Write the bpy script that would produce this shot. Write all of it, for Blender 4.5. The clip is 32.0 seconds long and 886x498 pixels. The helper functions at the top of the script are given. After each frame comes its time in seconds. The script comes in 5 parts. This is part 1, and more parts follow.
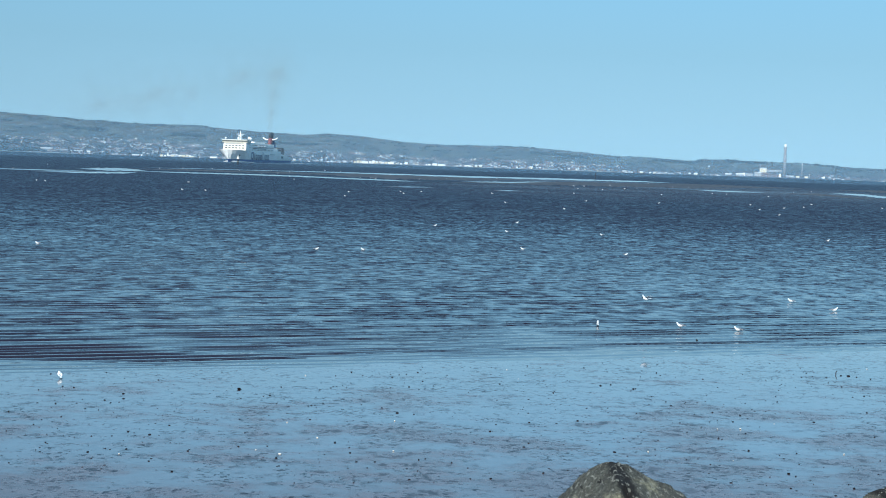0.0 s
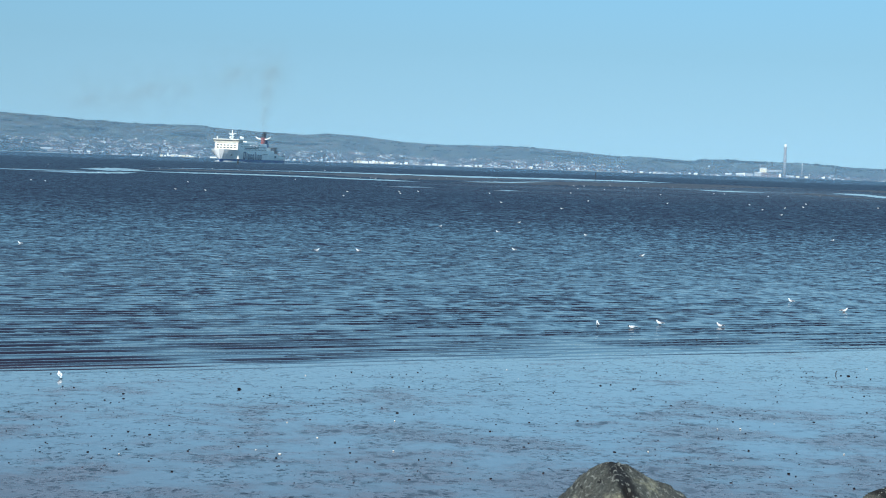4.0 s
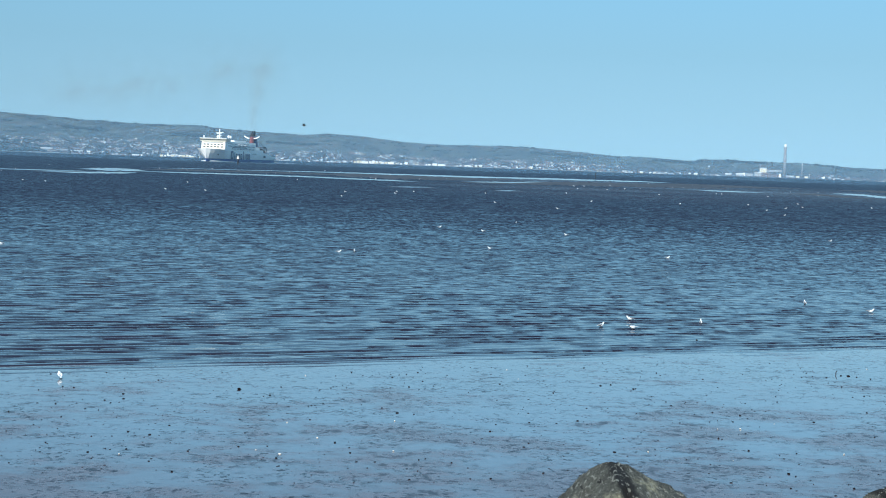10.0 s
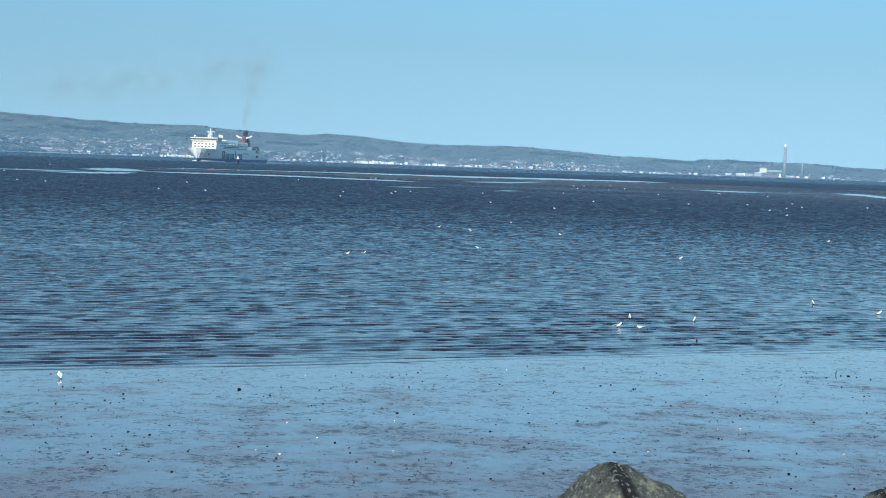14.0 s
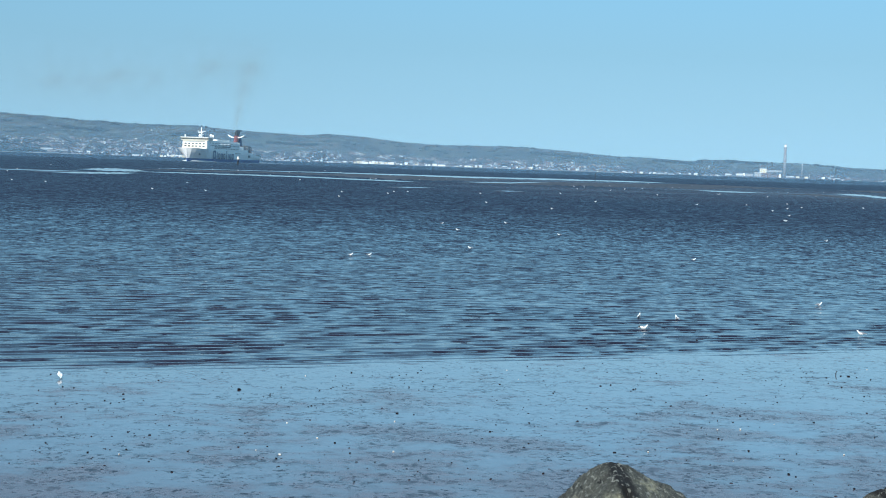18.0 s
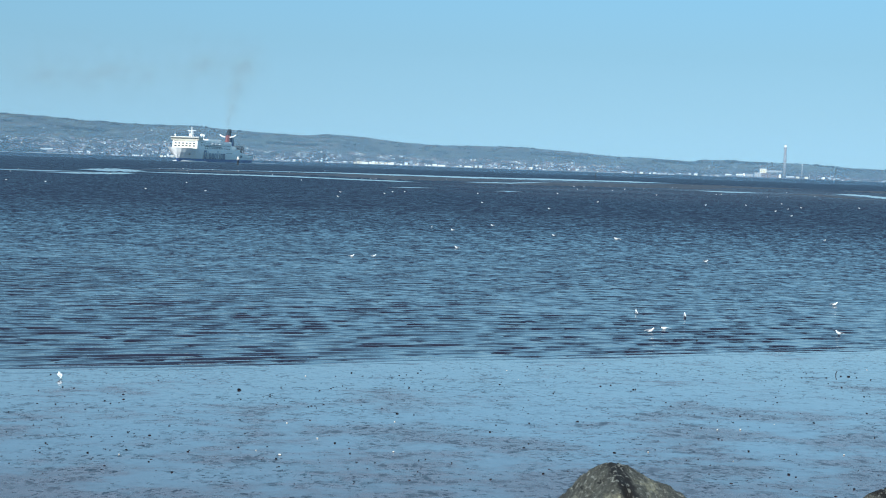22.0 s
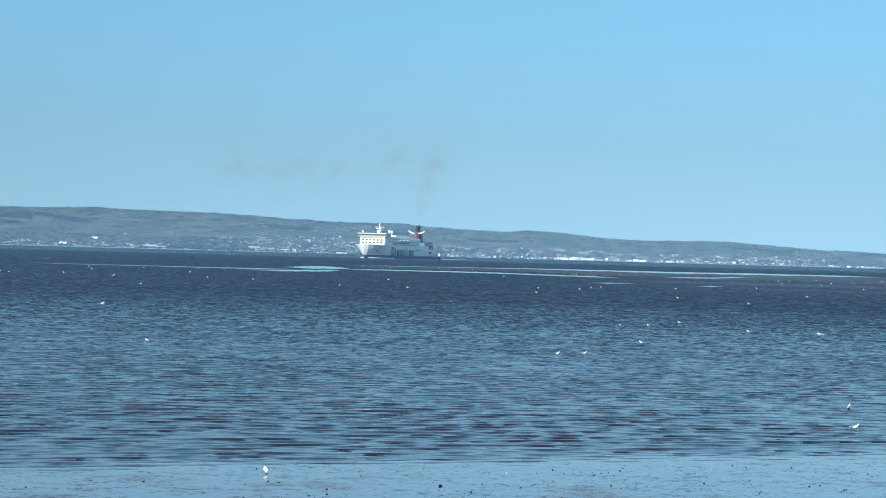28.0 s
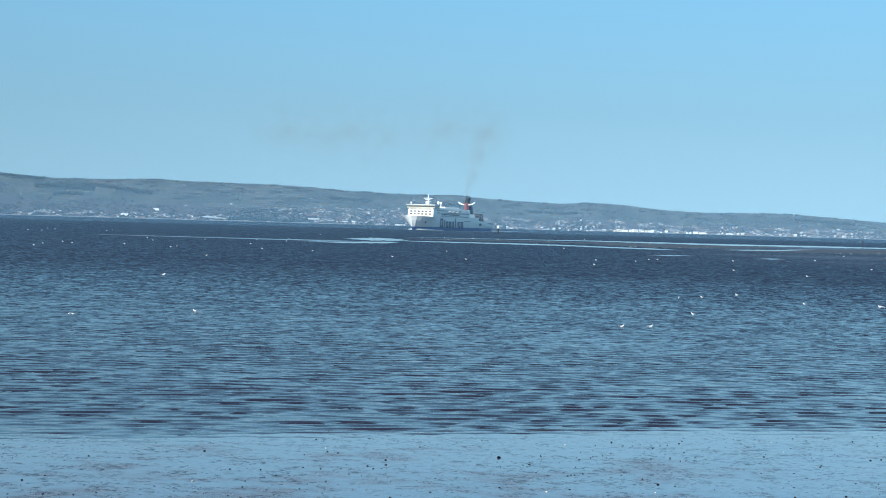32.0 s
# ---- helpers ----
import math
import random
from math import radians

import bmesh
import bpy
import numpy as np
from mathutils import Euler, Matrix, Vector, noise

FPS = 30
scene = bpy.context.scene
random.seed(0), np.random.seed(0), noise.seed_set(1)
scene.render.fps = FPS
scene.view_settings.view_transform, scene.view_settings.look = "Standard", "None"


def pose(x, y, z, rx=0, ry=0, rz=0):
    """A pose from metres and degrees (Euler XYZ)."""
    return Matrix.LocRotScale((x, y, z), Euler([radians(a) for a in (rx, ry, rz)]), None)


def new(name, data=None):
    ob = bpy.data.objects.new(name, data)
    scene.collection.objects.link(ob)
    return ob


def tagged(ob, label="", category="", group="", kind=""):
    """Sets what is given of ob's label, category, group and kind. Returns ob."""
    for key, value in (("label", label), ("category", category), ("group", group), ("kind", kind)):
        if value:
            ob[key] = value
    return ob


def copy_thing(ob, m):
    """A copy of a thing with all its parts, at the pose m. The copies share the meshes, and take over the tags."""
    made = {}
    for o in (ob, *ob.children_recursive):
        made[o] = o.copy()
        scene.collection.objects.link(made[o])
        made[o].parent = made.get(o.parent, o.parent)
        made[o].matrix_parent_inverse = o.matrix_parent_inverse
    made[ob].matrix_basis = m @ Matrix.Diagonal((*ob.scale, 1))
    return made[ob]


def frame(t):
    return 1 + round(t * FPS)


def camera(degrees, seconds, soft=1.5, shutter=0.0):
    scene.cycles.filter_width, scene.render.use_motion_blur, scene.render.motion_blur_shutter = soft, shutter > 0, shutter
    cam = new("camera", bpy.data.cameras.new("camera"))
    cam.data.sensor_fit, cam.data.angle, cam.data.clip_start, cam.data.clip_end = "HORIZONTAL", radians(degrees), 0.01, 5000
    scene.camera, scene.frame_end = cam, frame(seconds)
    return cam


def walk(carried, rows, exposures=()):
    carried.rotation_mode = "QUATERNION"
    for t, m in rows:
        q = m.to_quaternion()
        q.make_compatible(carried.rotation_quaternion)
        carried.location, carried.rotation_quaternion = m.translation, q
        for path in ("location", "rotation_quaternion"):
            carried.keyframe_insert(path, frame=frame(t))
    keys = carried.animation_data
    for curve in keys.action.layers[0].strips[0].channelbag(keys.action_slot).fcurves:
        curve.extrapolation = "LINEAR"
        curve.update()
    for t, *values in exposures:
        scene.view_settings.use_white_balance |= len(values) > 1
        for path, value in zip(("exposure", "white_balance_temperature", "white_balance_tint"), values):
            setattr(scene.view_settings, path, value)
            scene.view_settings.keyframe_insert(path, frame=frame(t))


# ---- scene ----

# ======================================================= camera
EYE = (0.0, 0.0, 5.0)
cam = camera(31.5, 32.0, soft=1.05)


def shot(t, yaw, pitch, roll):
    return t, pose(*EYE, 90 + pitch, roll, yaw)


walk(cam, [
    shot(0.0, 0, -3.086, -1.98), shot(14.0, 0, -3.080, -1.98), shot(24.0, 0, -3.062, -1.98), shot(25.5, 0, -3.062, -1.98),
    shot(25.6, 0.04, -3.02, -1.96), shot(25.7, 0.20, -2.70, -1.90), shot(25.8, 0.72, -1.97, -1.80), shot(25.9, 1.48, -1.20, -1.68),
    shot(26.0, 2.278, -0.592, -1.588), shot(26.2, 3.35, 0.24, -1.53), shot(26.3, 3.87, 0.58, -1.50), shot(26.4, 4.35, 0.88, -1.48),
    shot(26.5, 4.781, 1.106, -1.476), shot(27.0, 6.00, 1.15, -1.50), shot(27.7, 6.95, 0.50, -1.54), shot(28.2, 7.52, 0.06, -1.57),
    shot(28.5, 7.898, -0.145, -1.581), shot(29.0, 8.678, -0.517, -1.586), shot(29.5, 9.167, -0.690, -1.591), shot(30.0, 9.442, -0.759, -1.575),
    shot(30.5, 9.566, -0.765, -1.581), shot(31.0, 9.566, -0.765, -1.581), shot(31.5, 9.518, -0.803, -1.609), shot(32.0, 9.439, -0.873, -1.63),
], exposures=[(0, 0.0, 6500, 10), (25.5, 0.0, 6500, 10), (28.0, 0.045, 6500, 10), (32, 0.045, 6500, 10)])

# ======================================================= sky and sun
SUN_AZ = radians(199)      # clockwise from the +Y axis: behind the camera, a little to the left
SUN_EL = radians(31)
world = bpy.data.worlds.new("World")
scene.world = world
world.use_nodes = True
wn, wl = world.node_tree.nodes, world.node_tree.links
sky = wn.new("ShaderNodeTexSky")
sky.sky_type, sky.sun_disc = "NISHITA", False
sky.sun_elevation, sky.sun_rotation = SUN_EL, SUN_AZ
sky.altitude, sky.air_density, sky.dust_density, sky.ozone_density = 0, 1.0, 0.6, 2.0
wn["Background"].inputs["Strength"].default_value = 0.141
geo_dir = wn.new("ShaderNodeTexCoord")
lifted = wn.new("ShaderNodeMapping")                                # clear air: the low sky takes the colour of the sky above it
lifted.inputs["Scale"].default_value, lifted.inputs["Location"].default_value = (1, 1, 0.4), (0, 0, 0.26)
wl.new(geo_dir.outputs["Generated"], lifted.inputs["Vector"])
wl.new(lifted.outputs[0], sky.inputs["Vector"])
tint = wn.new("ShaderNodeMix")
tint.data_type, tint.blend_type = "RGBA", "MULTIPLY"
tint.inputs[0].default_value = 1.0
tint.inputs[7].default_value = (0.94, 1.155, 1.025, 1)
wl.new(sky.outputs[0], tint.inputs[6])
sky_height = wn.new("ShaderNodeSeparateXYZ")
wl.new(geo_dir.outputs["Generated"], sky_height.inputs[0])
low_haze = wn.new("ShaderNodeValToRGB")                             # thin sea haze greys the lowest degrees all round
low_haze.color_ramp.elements[0].color, low_haze.color_ramp.elements[0].position = (1.12, 0.925, 0.787, 1), 0.0
low_haze.color_ramp.elements[1].color, low_haze.color_ramp.elements[1].position = (0.985, 1.125, 1.16, 1), 0.14
low_haze.color_ramp.elements.new(0.34).color = (0.935, 1.055, 1.085, 1)
wl.new(sky_height.outputs[2], low_haze.inputs[0])
hazed = wn.new("ShaderNodeMix")
hazed.data_type, hazed.blend_type = "RGBA", "MULTIPLY"
hazed.inputs[0].default_value = 1.0
wl.new(tint.outputs[2], hazed.inputs[6])
wl.new(low_haze.outputs[0], hazed.inputs[7])
wl.new(hazed.outputs[2], wn["Background"].inputs["Color"])

sun_data = bpy.data.lights.new("sun", "SUN")
sun_data.energy, sun_data.angle, sun_data.color = 4.4, radians(0.53), (1.0, 0.985, 0.96)
sun = new("sun", sun_data)
sun_dir = Vector((math.sin(SUN_AZ) * math.cos(SUN_EL), math.cos(SUN_AZ) * math.cos(SUN_EL), math.sin(SUN_EL)))
sun.rotation_mode = "QUATERNION"
sun.rotation_quaternion = sun_dir.to_track_quat("Z", "Y")
sun.location = (-30, -40, 60)


# ======================================================= material helpers
class Nodes:
    """A small writer of node materials."""

    def __init__(self, name):
        self.mat = bpy.data.materials.new(name)
        self.mat.use_nodes = True
        self.tree = self.mat.node_tree
        self.bsdf = self.tree.nodes["Principled BSDF"]
        self.out = self.tree.nodes["Material Output"]

    def add(self, kind, **values):
        n = self.tree.nodes.new("ShaderNode" + kind)
        for key, value in values.items():
            setattr(n, key, value)
        return n

    def link(self, a, b):
        self.tree.links.new(a, b)

    def put(self, socket, value):
        if isinstance(value, bpy.types.NodeSocket):
            self.link(value, socket)
        else:
            socket.default_value = value

    def coords(self, kind="Object"):
        return self.add("TexCoord").outputs[kind]

    def mapped(self, vec, scale=(1, 1, 1), rot=0.0):
        m = self.add("Mapping")
        m.inputs["Scale"].default_value = scale
        m.inputs["Rotation"].default_value = (0, 0, rot)
        self.link(vec, m.inputs["Vector"])
        return m.outputs[0]

    def noise(self, vec, scale, detail=4.0, rough=0.55):
        n = self.add("TexNoise")
        self.link(vec, n.inputs["Vector"])
        n.inputs["Scale"].default_value, n.inputs["Detail"].default_value, n.inputs["Roughness"].default_value = scale, detail, rough
        return n

    def ramp(self, fac, stops):
        r = self.add("ValToRGB")
        self.link(fac, r.inputs[0])
        e = r.color_ramp.elements
        e[0].position, e[0].color = stops[0][0], (*stops[0][1], 1)
        e[1].position, e[1].color = stops[-1][0], (*stops[-1][1], 1)
        for p, c in stops[1:-1]:
            k = e.new(p)
            k.color = (*c, 1)
        return r.outputs[0]

    def span(self, value, a, b, lo=0.0, hi=1.0, ease=False):
        m = self.add("MapRange", interpolation_type="SMOOTHSTEP" if ease else "LINEAR")
        self.put(m.inputs["Value"], value)
        for key, v in (("From Min", a), ("From Max", b), ("To Min", lo), ("To Max", hi)):
            m.inputs[key].default_value = v
        return m.outputs[0]

    def mix(self, fac, a, b, kind="MIX"):
        m = self.add("Mix", data_type="RGBA", blend_type=kind)
        self.put(m.inputs[0], fac)
        self.put(m.inputs[6], a if isinstance(a, bpy.types.NodeSocket) else (*a, 1))
        self.put(m.inputs[7], b if isinstance(b, bpy.types.NodeSocket) else (*b, 1))
        return m.outputs[2]

    def calc(self, op, a, b=0.0):
        m = self.add("Math", operation=op)
        self.put(m.inputs[0], a)
        self.put(m.inputs[1], b)
        return m.outputs[0]

    def vec(self, op, a, b=(0, 0, 0)):
        m = self.add("VectorMath", operation=op)
        self.put(m.inputs[0], a)
        self.put(m.inputs[1], b)
        return m.outputs[0]

    def bump(self, height, strength=0.3, dist=0.05):
        b = self.add("Bump")
        b.inputs["Strength"].default_value, b.inputs["Distance"].default_value = strength, dist
        self.link(height, b.inputs["Height"])
        self.link(b.outputs[0], self.bsdf.inputs["Normal"])

    def done(self, color=None, rough=None, metal=0.0, ior=None):
        if color is not None:
            self.put(self.bsdf.inputs["Base Color"], color if isinstance(color, bpy.types.NodeSocket) else (*color, 1))
        if rough is not None:
            self.put(self.bsdf.inputs["Roughness"], rough)
        self.bsdf.inputs["Metallic"].default_value = metal
        if ior:
            self.bsdf.inputs["IOR"].default_value = ior
        return self.mat


def painted(name, color, rough=0.5, wear=0.15, scale=0.2, metal=0.0):
    """Paint or plain coat with blotches and fine grain."""
    m = Nodes(name)
    c = m.coords()
    big = m.noise(c, scale, 5).outputs[0]
    fine = m.noise(c, scale * 12, 3).outputs[0]
    dark = tuple(v * (1 - 2 * wear) for v in color)
    k = m.calc("ADD", m.calc("MULTIPLY", big, 0.7), m.calc("MULTIPLY", fine, 0.3))
    return m.done(m.mix(m.span(k, 0.35, 0.65), dark, color), rough, metal)


# ======================================================= materials
def near_shore(m, geo):
    """1 at the water's edge, where mud is stirred up, 0 from eighty metres out."""
    d = m.add("VectorMath", operation="DOT_PRODUCT")
    m.link(geo.outputs["Position"], d.inputs[0])
    d.inputs[1].default_value = (-0.425, 0.905, 0)
    return m.span(d.outputs["Value"], 40, 115, 1.0, 0.0)


def make_water(name, body, calm=False):
    """Sea water: ripples too small for the mesh tilt the surface, with steep fronts turned to fit the camera's view and
    long flat backs.
    """
    m = Nodes(name)
    c = m.coords()
    geo = m.add("NewGeometry")
    p = m.mapped(c, (1, 1, 1), radians(4))                          # x along the wave fronts, y against the wind
    turbid = m.noise(m.mapped(c, (0.25, 1, 1), radians(-25)), 0.12, 4).outputs[0]
    stirred = m.calc("MULTIPLY", m.span(turbid, 0.38, 0.62, 0.25, 1.0), near_shore(m, geo))
    col = m.mix(stirred, body[0], body[1])
    n = geo.outputs["Normal"]
    if calm:
        for scale, k in ((0.6, 0.10), (6.0, 0.10)):
            t = m.noise(m.mapped(p, (0.55, 1, 1)), scale, 2, 0.5).outputs[1]
            n = m.vec("ADD", n, m.vec("MULTIPLY", m.vec("ABSOLUTE", m.vec("SUBTRACT", t, (0.5, 0.5, 0.5))), (k * 0.2, -k, 0.0)))
        m.link(m.vec("NORMALIZE", n), m.bsdf.inputs["Normal"])
        return m.done(col, 0.06, ior=1.333)
    edge = m.add("VectorMath", operation="DOT_PRODUCT")             # metres out to sea
    m.link(geo.outputs["Position"], edge.inputs[0])
    edge.inputs[1].default_value = (-0.4254, 0.905, 0)
    col = m.mix(m.span(edge.outputs["Value"], 36.5, 43, 1.0, 0.0), col, (0.024, 0.025, 0.045))    # the bottom shows through
    place = m.add("SeparateXYZ")                                    # brown shoals far out, where the flats lie just under the surface
    m.link(geo.outputs["Position"], place.inputs[0])
    shoal = m.span(m.noise(m.mapped(c, (0.5, 1, 1)), 0.012, 4, 0.6).outputs[0], 0.36, 0.60)
    out_there = m.calc("MULTIPLY", m.span(place.outputs[1], 240, 420), m.span(place.outputs[1], 640, 760, 1.0, 0.0))
    beside = m.calc("MULTIPLY", m.span(place.outputs[0], -25, 35), m.span(place.outputs[0], 130, 190, 1.0, 0.0))
    shallow = m.calc("MULTIPLY", shoal, m.calc("MULTIPLY", out_there, beside))
    col = m.mix(shallow, col, (0.046, 0.037, 0.047))
    span = m.add("VectorMath", operation="LENGTH")
    m.link(geo.outputs["Position"], span.inputs[0])
    far = span.outputs["Value"]
    # how steep the fronts stand: the exponent of wave groups, waves and ripples
    power = 0.0
    for stretch, scale, detail, k in ((0.4, 0.05, 3, 0.8), (1.0, 0.30, 1, 3.0), (1.1, 0.8, 1, SWELL), (1.1, 2.0, 1, WAVE), (0.9, 5.5, 1, RIPPLE)):
        f = m.noise(m.mapped(p, (stretch, 1, 1)), scale, detail, 0.5).outputs[0]
        power = m.calc("ADD", power, m.calc("MULTIPLY", m.calc("SUBTRACT", f, 0.5), k))
    fade = m.calc("MULTIPLY", m.span(far, 35, 190, STEEP[0], STEEP[1], True), m.span(far, 300, 1600, 1.0, STEEP[2], True))
    fade = m.calc("MULTIPLY", fade, m.span(edge.outputs["Value"], 36, 45, 0.15, 1.0))
    fade = m.calc("MULTIPLY", fade, m.span(shallow, 0, 1, 1.0, 0.6))
    steep = m.calc("MULTIPLY", m.calc("ADD", m.calc("EXPONENT", power), m.span(far, 60, 200, 0.0, 0.55, True)), fade)
    steep = m.calc("MINIMUM", steep, 0.6)                            # no front stands steeper than this
    steep = m.calc("SUBTRACT", steep, m.span(far, 60, 170, 0.021, 0.0))    # a lean away from the camera, which brightens the near water
    grow = m.add("VectorMath", operation="SCALE")
    grow.inputs[0].default_value = (-0.07, -0.998, 0.0)
    m.link(steep, grow.inputs["Scale"])
    calmed = m.add("Mix", data_type="VECTOR")                       # the waves die down in the last metres
    m.link(m.span(edge.outputs["Value"], 34.4, 36.6, 0.1, 1.0), calmed.inputs[0])
    calmed.inputs[4].default_value = (0, 0, 1)
    m.link(n, calmed.inputs[5])
    n = m.vec("ADD", calmed.outputs[1], grow.outputs[0])
    side = m.vec("SUBTRACT", m.noise(p, 1.8, 2, 0.5).outputs[1], (0.5, 0.5, 0.5))
    n = m.vec("NORMALIZE", m.vec("ADD", n, m.vec("MULTIPLY", side, (0.42, 0.08, 0.0))))
    m.link(n, m.bsdf.inputs["Normal"])
    # an extra clear coat, added to brighten the reflection along the water's edge
    m.link(m.span(edge.outputs["Value"], 35, 39, 0.35, 0.0), m.bsdf.inputs["Coat Weight"])
    m.bsdf.inputs["Coat IOR"].default_value = 1.333
    m.link(n, m.bsdf.inputs["Coat Normal"])
    return m.done(col, 0.05, ior=1.333)


SWELL, WAVE, RIPPLE, STEEP = 6.5, 8.5, 5.0, (0.006, 0.210, 0.80)
WATER = make_water("sea_water", ((0.0142, 0.0175, 0.035), (0.0245, 0.0235, 0.042)))
CALM = make_water("calm_water", ((0.20, 0.205, 0.22), (0.24, 0.24, 0.25)), calm=True)


def make_mud():
    """Wet tidal mud: a film of water in the hollows, dark where it stands proud, with ripple shade painted in."""
    m = Nodes("wet_mud")
    c = m.coords()
    broad = m.noise(c, 0.22, 3).outputs[0]
    mid = m.noise(m.mapped(c, (0.8, 1.0, 1)), 1.7, 6, 0.68).outputs[0]
    fine = m.noise(c, 7.0, 4, 0.6).outputs[0]
    streak = m.noise(m.mapped(c, (0.95, 1.0, 1), radians(8)), 6.0, 6, 0.66).outputs[0]
    high = m.calc("ADD", m.calc("ADD", m.calc("MULTIPLY", broad, 0.45), m.calc("MULTIPLY", mid, 0.35)), m.calc("MULTIPLY", streak, 0.75))
    # small dark marks: the shade of mud ripples, put into the colour
    ripple_shade = m.noise(m.mapped(c, (1.1, 1.0, 1), radians(-12)), 8.0, 3, 0.6).outputs[0]
    proud = m.calc("MAXIMUM", m.span(high, 0.84, 0.98), m.calc("MULTIPLY", m.span(ripple_shade, 0.55, 0.64, 0.0, 1.5), m.calc("MULTIPLY", m.span(mid, 0.42, 0.54), m.span(broad, 0.38, 0.56, 0.45, 1.0))))
    out = m.add("VectorMath", operation="DOT_PRODUCT")               # the mud dries towards the land
    m.link(m.add("NewGeometry").outputs["Position"], out.inputs[0])
    out.inputs[1].default_value = (-0.25, 0.968, 0)
    drier = m.span(out.outputs["Value"], 22, 36, 0.15, 0.0)
    patch = m.noise(m.mapped(c, (0.8, 1.0, 1), radians(14)), 0.42, 4, 0.6).outputs[0]
    stain = m.span(m.calc("ADD", drier, m.calc("ADD", m.calc("MULTIPLY", patch, 0.75), m.calc("MULTIPLY", mid, 0.45))), 0.625, 0.77)
    smear = m.noise(m.mapped(c, (1.2, 1.0, 1), radians(-5)), 3.4, 4, 0.62).outputs[0]
    smear = m.calc("MULTIPLY", m.span(smear, 0.51, 0.63), m.span(mid, 0.40, 0.60, 0.25, 1.0))
    proud = m.calc("MAXIMUM", proud, m.calc("MULTIPLY", smear, 0.9))
    col = m.mix(m.span(mid, 0.35, 0.7), (0.104, 0.072, 0.084), (0.164, 0.112, 0.128))
    col = m.mix(m.span(fine, 0.4, 0.7, 0, 0.5), col, (0.090, 0.064, 0.066))
    rough = m.calc("ADD", m.span(proud, 0, 1, 0.03, 0.30), m.calc("MULTIPLY", stain, 0.16))
    film = m.calc("SUBTRACT", 0.86, m.calc("MAXIMUM", m.calc("MULTIPLY", proud, 0.55), m.calc("MULTIPLY", stain, 0.62)))
    m.link(film, m.bsdf.inputs["Coat Weight"])
    m.bsdf.inputs["Coat Roughness"].default_value, m.bsdf.inputs["Coat IOR"].default_value = 0.02, 1.333
    t = m.vec("SUBTRACT", m.noise(c, 4.5, 4).outputs[1], (0.5, 0.5, 0.5))
    amount = m.span(proud, 0, 1, 0.06, 0.26)
    scaled = m.add("VectorMath", operation="SCALE")
    m.link(t, scaled.inputs[0])
    m.link(amount, scaled.inputs["Scale"])
    n = m.vec("NORMALIZE", m.vec("ADD", m.add("NewGeometry").outputs["Normal"], m.vec("MULTIPLY", scaled.outputs[0], (1, 1, 0))))
    m.link(n, m.bsdf.inputs["Normal"])
    m.bsdf.inputs["Specular IOR Level"].default_value = 0.26
    col = m.mix(proud, col, (0.021, 0.018, 0.028))
    return m.done(col, rough, ior=1.5)


MUD = make_mud()


def make_sandbar():
    m = Nodes("dark_wet_sand")
    m.bsdf.inputs["Specular IOR Level"].default_value = 0.5
    c = m.coords()
    a = m.noise(m.mapped(c, (0.3, 1, 1)), 0.06, 4).outputs[0]
    f = m.noise(c, 1.5, 4).outputs[0]
    col = m.mix(m.span(a, 0.35, 0.65), (0.040, 0.032, 0.040), (0.070, 0.054, 0.060))
    return m.done(m.mix(m.span(f, 0.3, 0.7, 0, 0.5), col, (0.034, 0.030, 0.034)), 0.55)


SAND = make_sandbar()


def make_land():
    """Far hillside: small fields with hedges, woods and rough moor above."""
    m = Nodes("hill_fields")
    c = m.coords()
    v = m.add("TexVoronoi")
    m.link(m.mapped(c, (0.8, 1.0, 0.0)), v.inputs["Vector"])
    v.inputs["Scale"].default_value = 0.022
    sep = m.add("SeparateColor")
    m.link(v.outputs["Color"], sep.inputs[0])
    fields = m.ramp(sep.outputs[0], [(0.0, (0.020, 0.023, 0.022)), (0.3, (0.060, 0.074, 0.048)), (0.55, (0.098, 0.080, 0.070)), (0.8, (0.030, 0.034, 0.030)), (1.0, (0.092, 0.104, 0.076))])
    n = m.noise(m.mapped(c, (1, 0.5, 1)), 0.012, 6, 0.65).outputs[0]
    col = m.mix(m.span(n, 0.50, 0.56), fields, (0.018, 0.022, 0.020))
    n2 = m.noise(c, 0.08, 5, 0.7).outputs[0]
    col = m.mix(m.span(n2, 0.40, 0.70, 0, 0.45), col, (0.088, 0.072, 0.062))
    patches = m.noise(m.mapped(c, (1, 0.8, 1)), 0.055, 4, 0.7).outputs[0]
    col = m.mix(m.span(patches, 0.52, 0.60, 0, 0.75), col, (0.020, 0.024, 0.022))
    reach = m.add("VectorMath", operation="LENGTH")
    m.link(c, reach.inputs[0])
    yards = m.noise(m.mapped(c, (1, 0.35, 1)), 0.30, 4, 0.7).outputs[0]
    town = m.mix(m.span(yards, 0.40, 0.62), (0.026, 0.021, 0.025), (0.098, 0.078, 0.084))
    col = m.mix(m.calc("MULTIPLY", m.span(reach.outputs["Value"], 4230, 4370, 1.0, 0.0), m.span(n, 0.30, 0.42)), col, town)
    hedge = m.noise(m.mapped(c, (1, 0.4, 1)), 0.16, 4, 0.75).outputs[0]
    col = m.mix(m.span(hedge, 0.54, 0.60, 0, 0.8), col, (0.022, 0.026, 0.020))
    return m.done(col, 0.95)


LAND = make_land()


